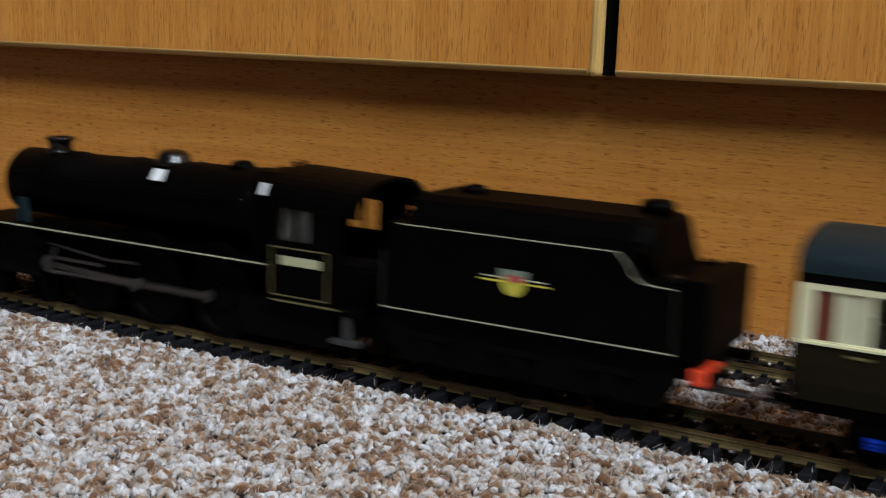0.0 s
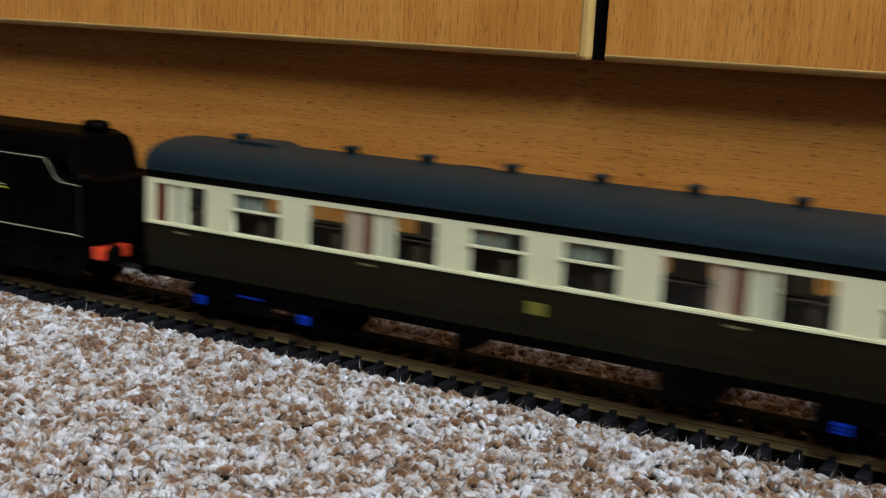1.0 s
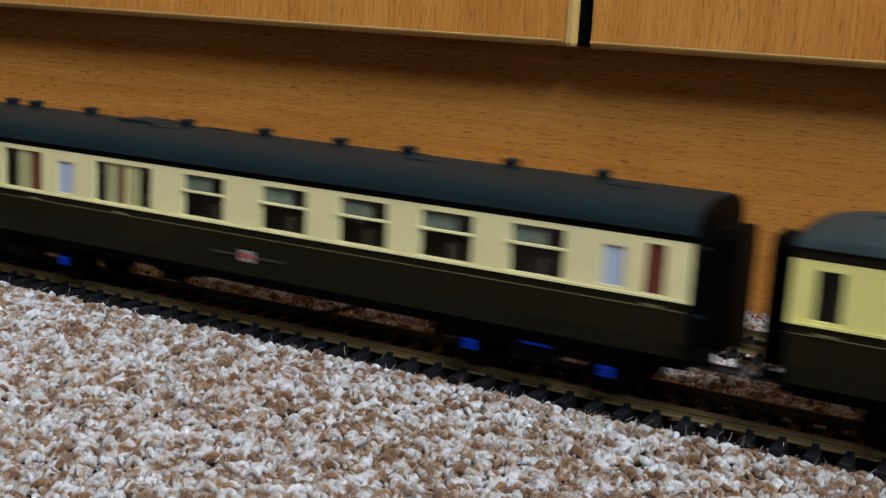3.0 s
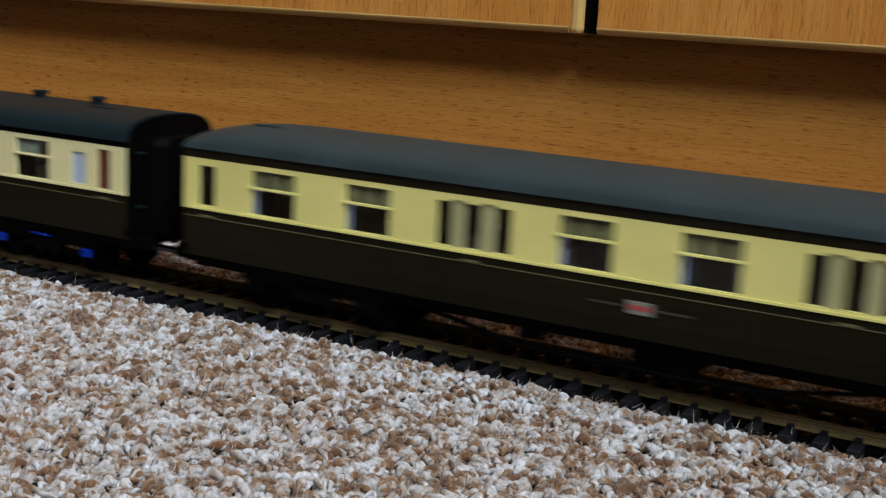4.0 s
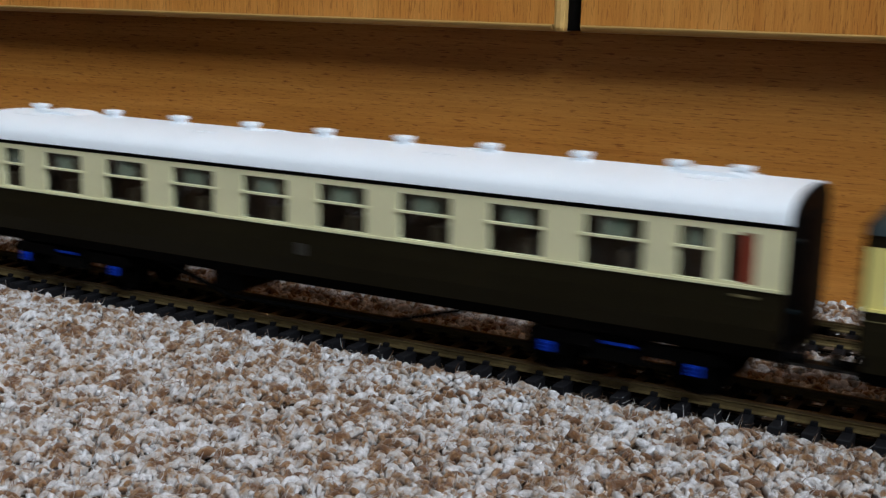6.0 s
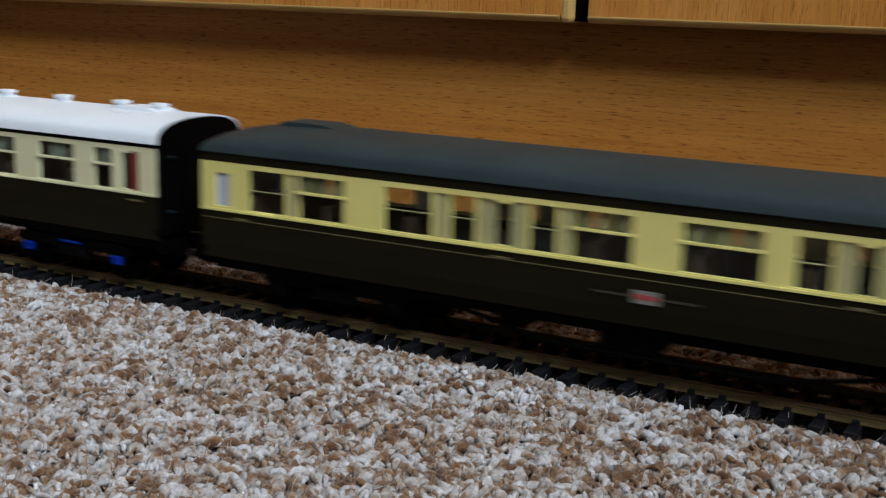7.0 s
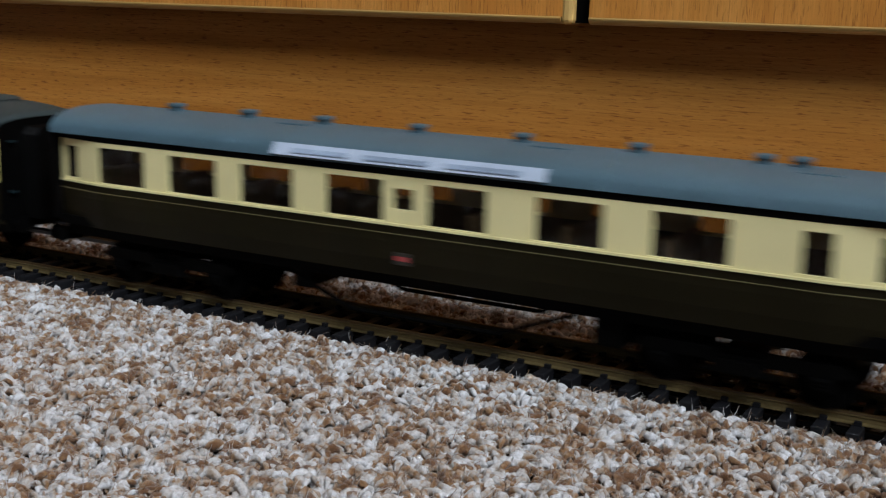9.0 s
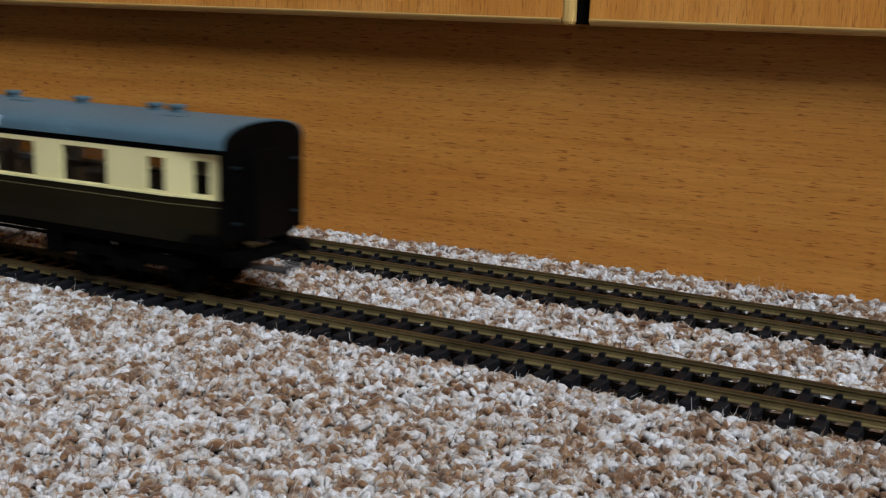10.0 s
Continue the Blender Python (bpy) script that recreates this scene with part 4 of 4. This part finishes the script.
        for a in ((-198.4, -180.5, 29.4, 29.75), (-198.4, -180.5, 16.6, 16.95)):
            box(ln, X(a[0]), X(a[1]), o - 0.12, o + 0.12, a[2], a[3])
        for x in (-198.6, -180.5):
            box(ln, X(x), X(x) + 0.3, o - 0.12, o + 0.12, 16.6, 29.75)
        box(ln, X(-198.8), X(-176.6), o - 0.12, o + 0.12, 15.0, 15.5)
        part("cab_lining", ln, "gold", c, "thin pale lining round the cab side")
        npl = boxed(X(-195.4), X(-182.6), o - 0.15, o + 0.15, 25.0, 27.4)
        part("number_bar", npl, "number", c, "pale yellow bar on the cab side")
        hd = bmesh.new()
        tube(hd, [(X(-176), s * 16.6, 20), (X(-176), s * 16.6, 38)], 0.35, 6)
        part("cab_handrail", hd, "loco", c)
    rf = bmesh.new()
    loft(rf, [[(x, y, z - d) for y, z in arch(16.8, 41.4, 50.0, 16, 0.85)] + [(x, y * 0.95, z - d - 0.9) for y, z in reversed(arch(16.8, 41.4, 50.0, 16, 0.85))] for x, d in ((X(-200.5), 0.3), (X(-171.0), 1.3))])
    part("cab_roof", rf, "loco", c, smooth=False)
    part("cab_front", boxed(X(-199), X(-197.5), -15.4, 15.4, 24.6, 42), "loco", c)
    part("cab_floor", boxed(X(-197), X(-170), -15, 15, 13.5, 15), "loco", c)
    for s in (-1, 1):
        st = boxed(X(-179), X(-171), s * 14.6 - 1.6, s * 14.6 + 1.6, 6.2, 7.2)
        box(st, X(-176), X(-174), s * 14.0 - 0.5, s * 14.0 + 0.5, 7, 15)
        part("cab_step", st, "wheel", c)
    bf = bmesh.new()
    for y in (-13, 13):
        cyl(bf, (X(-324), y, 15), (X(-329), y, 15), 1.3, seg=12)
        cyl(bf, (X(-329), y, 15), (X(-330), y, 15), 3.0, seg=16)
    part("buffer", bf, "black", c)
    for x in (-314, -292):
        wheelset(c, X(x), 6.0)
    for x in (-272, -246, -220):
        wheelset(c, X(x), 11.4, crank=-4.6)
    for s in (-1, 1):
        rod = boxed(-27, 27, s * 11.6 - 0.45, s * 11.6 + 0.45, -0.8, 0.8)
        for x in (-26, 0, 26):
            cyl(rod, (x, s * 11.0, 0), (x, s * 12.2, 0), 1.7, seg=14)
        r = part("coupling_rod", rod, "steel", c, "dull steel coupling rod")
        RODS.append((r, X(-246), s))
        con = boxed(0, 38, s * 12.9 - 0.45, s * 12.9 + 0.45, -0.9, 0.9)
        for x in (0, 38):
            cyl(con, (x, s * 12.3, 0), (x, s * 13.5, 0), 1.7, seg=14)
        k = part("connecting_rod", con, "steel", c, "dull steel connecting rod")
        CONNS.append((k, X(-246), s))
    return c


RODS, CONNS = [], []


def tender():
    mid = -124.0
    c = thing("tender", "black model locomotive tender with cream lining and crest", "tender")
    MOVERS.append((c, mid))

    def X(x):
        return x - mid
    for s in (-1, 1):
        pts = [(-163.6, 18.0), (-86.0, 18.0), (-86.0, 33.6), (-93.5, 34.0), (-96.2, 35.2), (-98.0, 38.0), (-100.6, 40.4), (-158.6, 40.4), (-160.4, 36), (-163.6, 33)]
        sd = bmesh.new()
        loft(sd, [[(X(x), y, z) for x, z in pts] for y in (s * 16.4, s * 14.8)])
        part("tender_side", sd, "loco", c)
        ln = bmesh.new()
        path = [(-158.6, 39.9), (-100.9, 39.9), (-98.6, 37.7), (-96.6, 34.7), (-94, 33.4), (-87, 33.1)]
        for (a, z0), (b, z1) in zip(path, path[1:]):
            loft(ln, [[(X(a), y, z0 - 0.13), (X(a), y, z0 + 0.13), (X(b), y, z1 + 0.13), (X(b), y, z1 - 0.13)] for y in (s * 16.3, s * 16.52)])
        box(ln, X(-163), X(-86.6), min(s * 16.3, s * 16.52), max(s * 16.3, s * 16.52), 18.45, 18.75)
        part("lining", ln, "line", c, "cream lining round the tender side")
        for x0, x1 in ((-163.2, -162.9), (-86.9, -86.6)):
            part("edge_line", boxed(X(x0), X(x1), s * 16.4 - 0.1, s * 16.4 + 0.1, 18.8, 32.8), "crest_dim", c)
        cr = bmesh.new()
        lathe(cr, [(2.9, s * 16.35), (2.9, s * 16.62)], (X(-126.4), 0, 29.0), "y", 18)
        shield = part("crest", cr, "crest_y", c, "round yellow and red crest with side bars")
        part("crest_top", boxed(X(-130.0), X(-122.8), s * 16.6 - 0.12, s * 16.6 + 0.12, 30.6, 32.4), "crest_g", shield)
        part("crest_lion", boxed(X(-127.6), X(-124.0), s * 16.68 - 0.12, s * 16.68 + 0.12, 29.6, 31.2), "crest_r", shield)
        part("crest_bar", boxed(X(-135.4), X(-117.2), s * 16.55 - 0.12, s * 16.55 + 0.12, 29.2, 29.6), "crest_y", shield)
        part("crest_bar", boxed(X(-134.4), X(-118.2), s * 16.55 - 0.12, s * 16.55 + 0.12, 30.2, 30.5), "line", shield)
        fr = bmesh.new()
        # Plates deepened: their black stands in for the dark between the wheels.
        pr = [(-164, 17.6), (-86, 17.6), (-86, 11), (-90, 5.2), (-158, 5.2), (-164, 11)]
        loft(fr, [[(X(x), y, z) for x, z in pr] for y in (s * 12.2, s * 13.8)])
        for x in (-150, -126, -102):
            box(fr, X(x) - 2.6, X(x) + 2.6, s * 14.2 - 0.7, s * 14.2 + 0.7, 6.0, 11.2, bev=0.3)
            box(fr, X(x) - 6.5, X(x) + 6.5, s * 14.4 - 0.6, s * 14.4 + 0.6, 11.4, 13.0)
        part("tender_frame", fr, "black", c)
        hl = bmesh.new()
        tube(hl, [(X(-84.6), s * 15.8, 22), (X(-84.6), s * 15.8, 36)], 0.35, 6)
        part("handrail", hl, "loco", c)
    tk = bmesh.new()
    pr = [(-14.6, 39.8), (-14.0, 42.3), (-11.8, 45.8), (-9.5, 47.1), (9.5, 47.1), (11.8, 45.8), (14.0, 42.3), (14.6, 39.8)]
    loft(tk, [[(X(-157), y, z) for y, z in pr], [(X(-98), y, z) for y, z in pr], [(X(-94), y * 0.95, 39.8 + (z - 39.8) * 0.86) for y, z in pr], [(X(-92.5), y * 0.92, 36.6 + (z - 39.8) * 0.3) for y, z in pr], [(X(-91.5), y * 0.92, 34.6 + (z - 39.8) * 0.02) for y, z in pr]])
    part("coal_bunker", tk, "loco", c)
    tank = boxed(X(-162.5), X(-98.5), -14.8, 14.8, 18.0, 39.9, bev=0.4)
    box(tank, X(-98.8), X(-84.5), -14.8, 14.8, 18.0, 34.6, bev=0.4)
    part("tank", tank, "loco", c)
    part("rear_panel", boxed(X(-86.4), X(-79.5), -15.4, 15.4, 17.4, 35.4, bev=0.6), "loco", c)
    part("filler", lathe(bmesh.new(), [(4.2, 47.2), (4.2, 48.8), (3.6, 49.8), (1.0, 50.2)], (X(-99), 2, 0), "z", 18), "loco", c, smooth=True)
    part("ventilator", lathe(bmesh.new(), [(3.4, 46.8), (3.0, 48.6), (0.6, 49.2)], (X(-148), 2, 0), "z", 16), "loco", c, smooth=True)
    for y in (-12.5, 12.5):
        vt = bmesh.new()
        lathe(vt, [(1.9, 38.9), (1.9, 39.8), (1.2, 40.2)], (X(-88.6), y, -4.4), "z", 14)
        part("tank_vent", vt, "loco_gloss", c)
    part("buffer_beam", boxed(X(-82.4), X(-79.0), -15.8, -4.0, 12.2, 15.8, bev=0.3), "beam", c, "bright red buffer beam")
    # Added black plate: carries on from the red beam across the far side.
    part("added_black_plate", boxed(X(-85.2), X(-82.4), -2.0, 15.6, 11.6, 16.4, bev=0.3), "black", c)
    bf = bmesh.new()
    for y in (-12.5, 12.5):
        cyl(bf, (X(-82.4), y, 14), (X(-77.5), y, 14), 1.3, seg=12)
        cyl(bf, (X(-77.5), y, 14), (X(-76.6), y, 14), 2.8, seg=16)
    part("buffer", bf, "black", c)
    k = boxed(X(-88), X(-74), -1.5, 1.5, 7.6, 8.6)
    tube(k, [(X(-76), -5, 9.2), (X(-72), -5, 9.2), (X(-72), 5, 9.2), (X(-76), 5, 9.2)], 0.55, 6)
    part("coupling", k, "wheel", c, "grey metal tension-lock coupling")
    for x in (-150, -126, -102):
        wheelset(c, X(x), 8.2)
    return c


locomotive()
tender()
for spec in COACHES:
    coach(spec)


# ======== movement ========
def motions():
    for ob, mid in MOVERS:
        walk(ob, [(t, pose((mid - s) * MM, 0, RAIL * MM)) for t, s in SHIFT])
    steps = [k / 30 for k in range(301)]
    for ob, x, z, r in ROLLERS:
        walk(ob, [(t, pose(x * MM, 0, z * MM, 0, -math.degrees(shift(t) / r), 0)) for t in steps])
    crank, wheel = 4.6, 11.4
    for ob, x, s in RODS:
        walk(ob, [(t, pose((x - crank * math.cos(shift(t) / wheel)) * MM, 0, (wheel - crank * math.sin(shift(t) / wheel)) * MM)) for t in steps])
    for ob, x, s in CONNS:
        rows = []
        for t in steps:
            a = shift(t) / wheel + math.pi
            px, pz = x + crank * math.cos(a), wheel + crank * math.sin(a)
            lean = math.asin((13.2 - pz) / 38.0)
            rows.append((t, pose(px * MM, 0, pz * MM, 0, 180 + math.degrees(lean), 0)))
        walk(ob, rows)


motions()
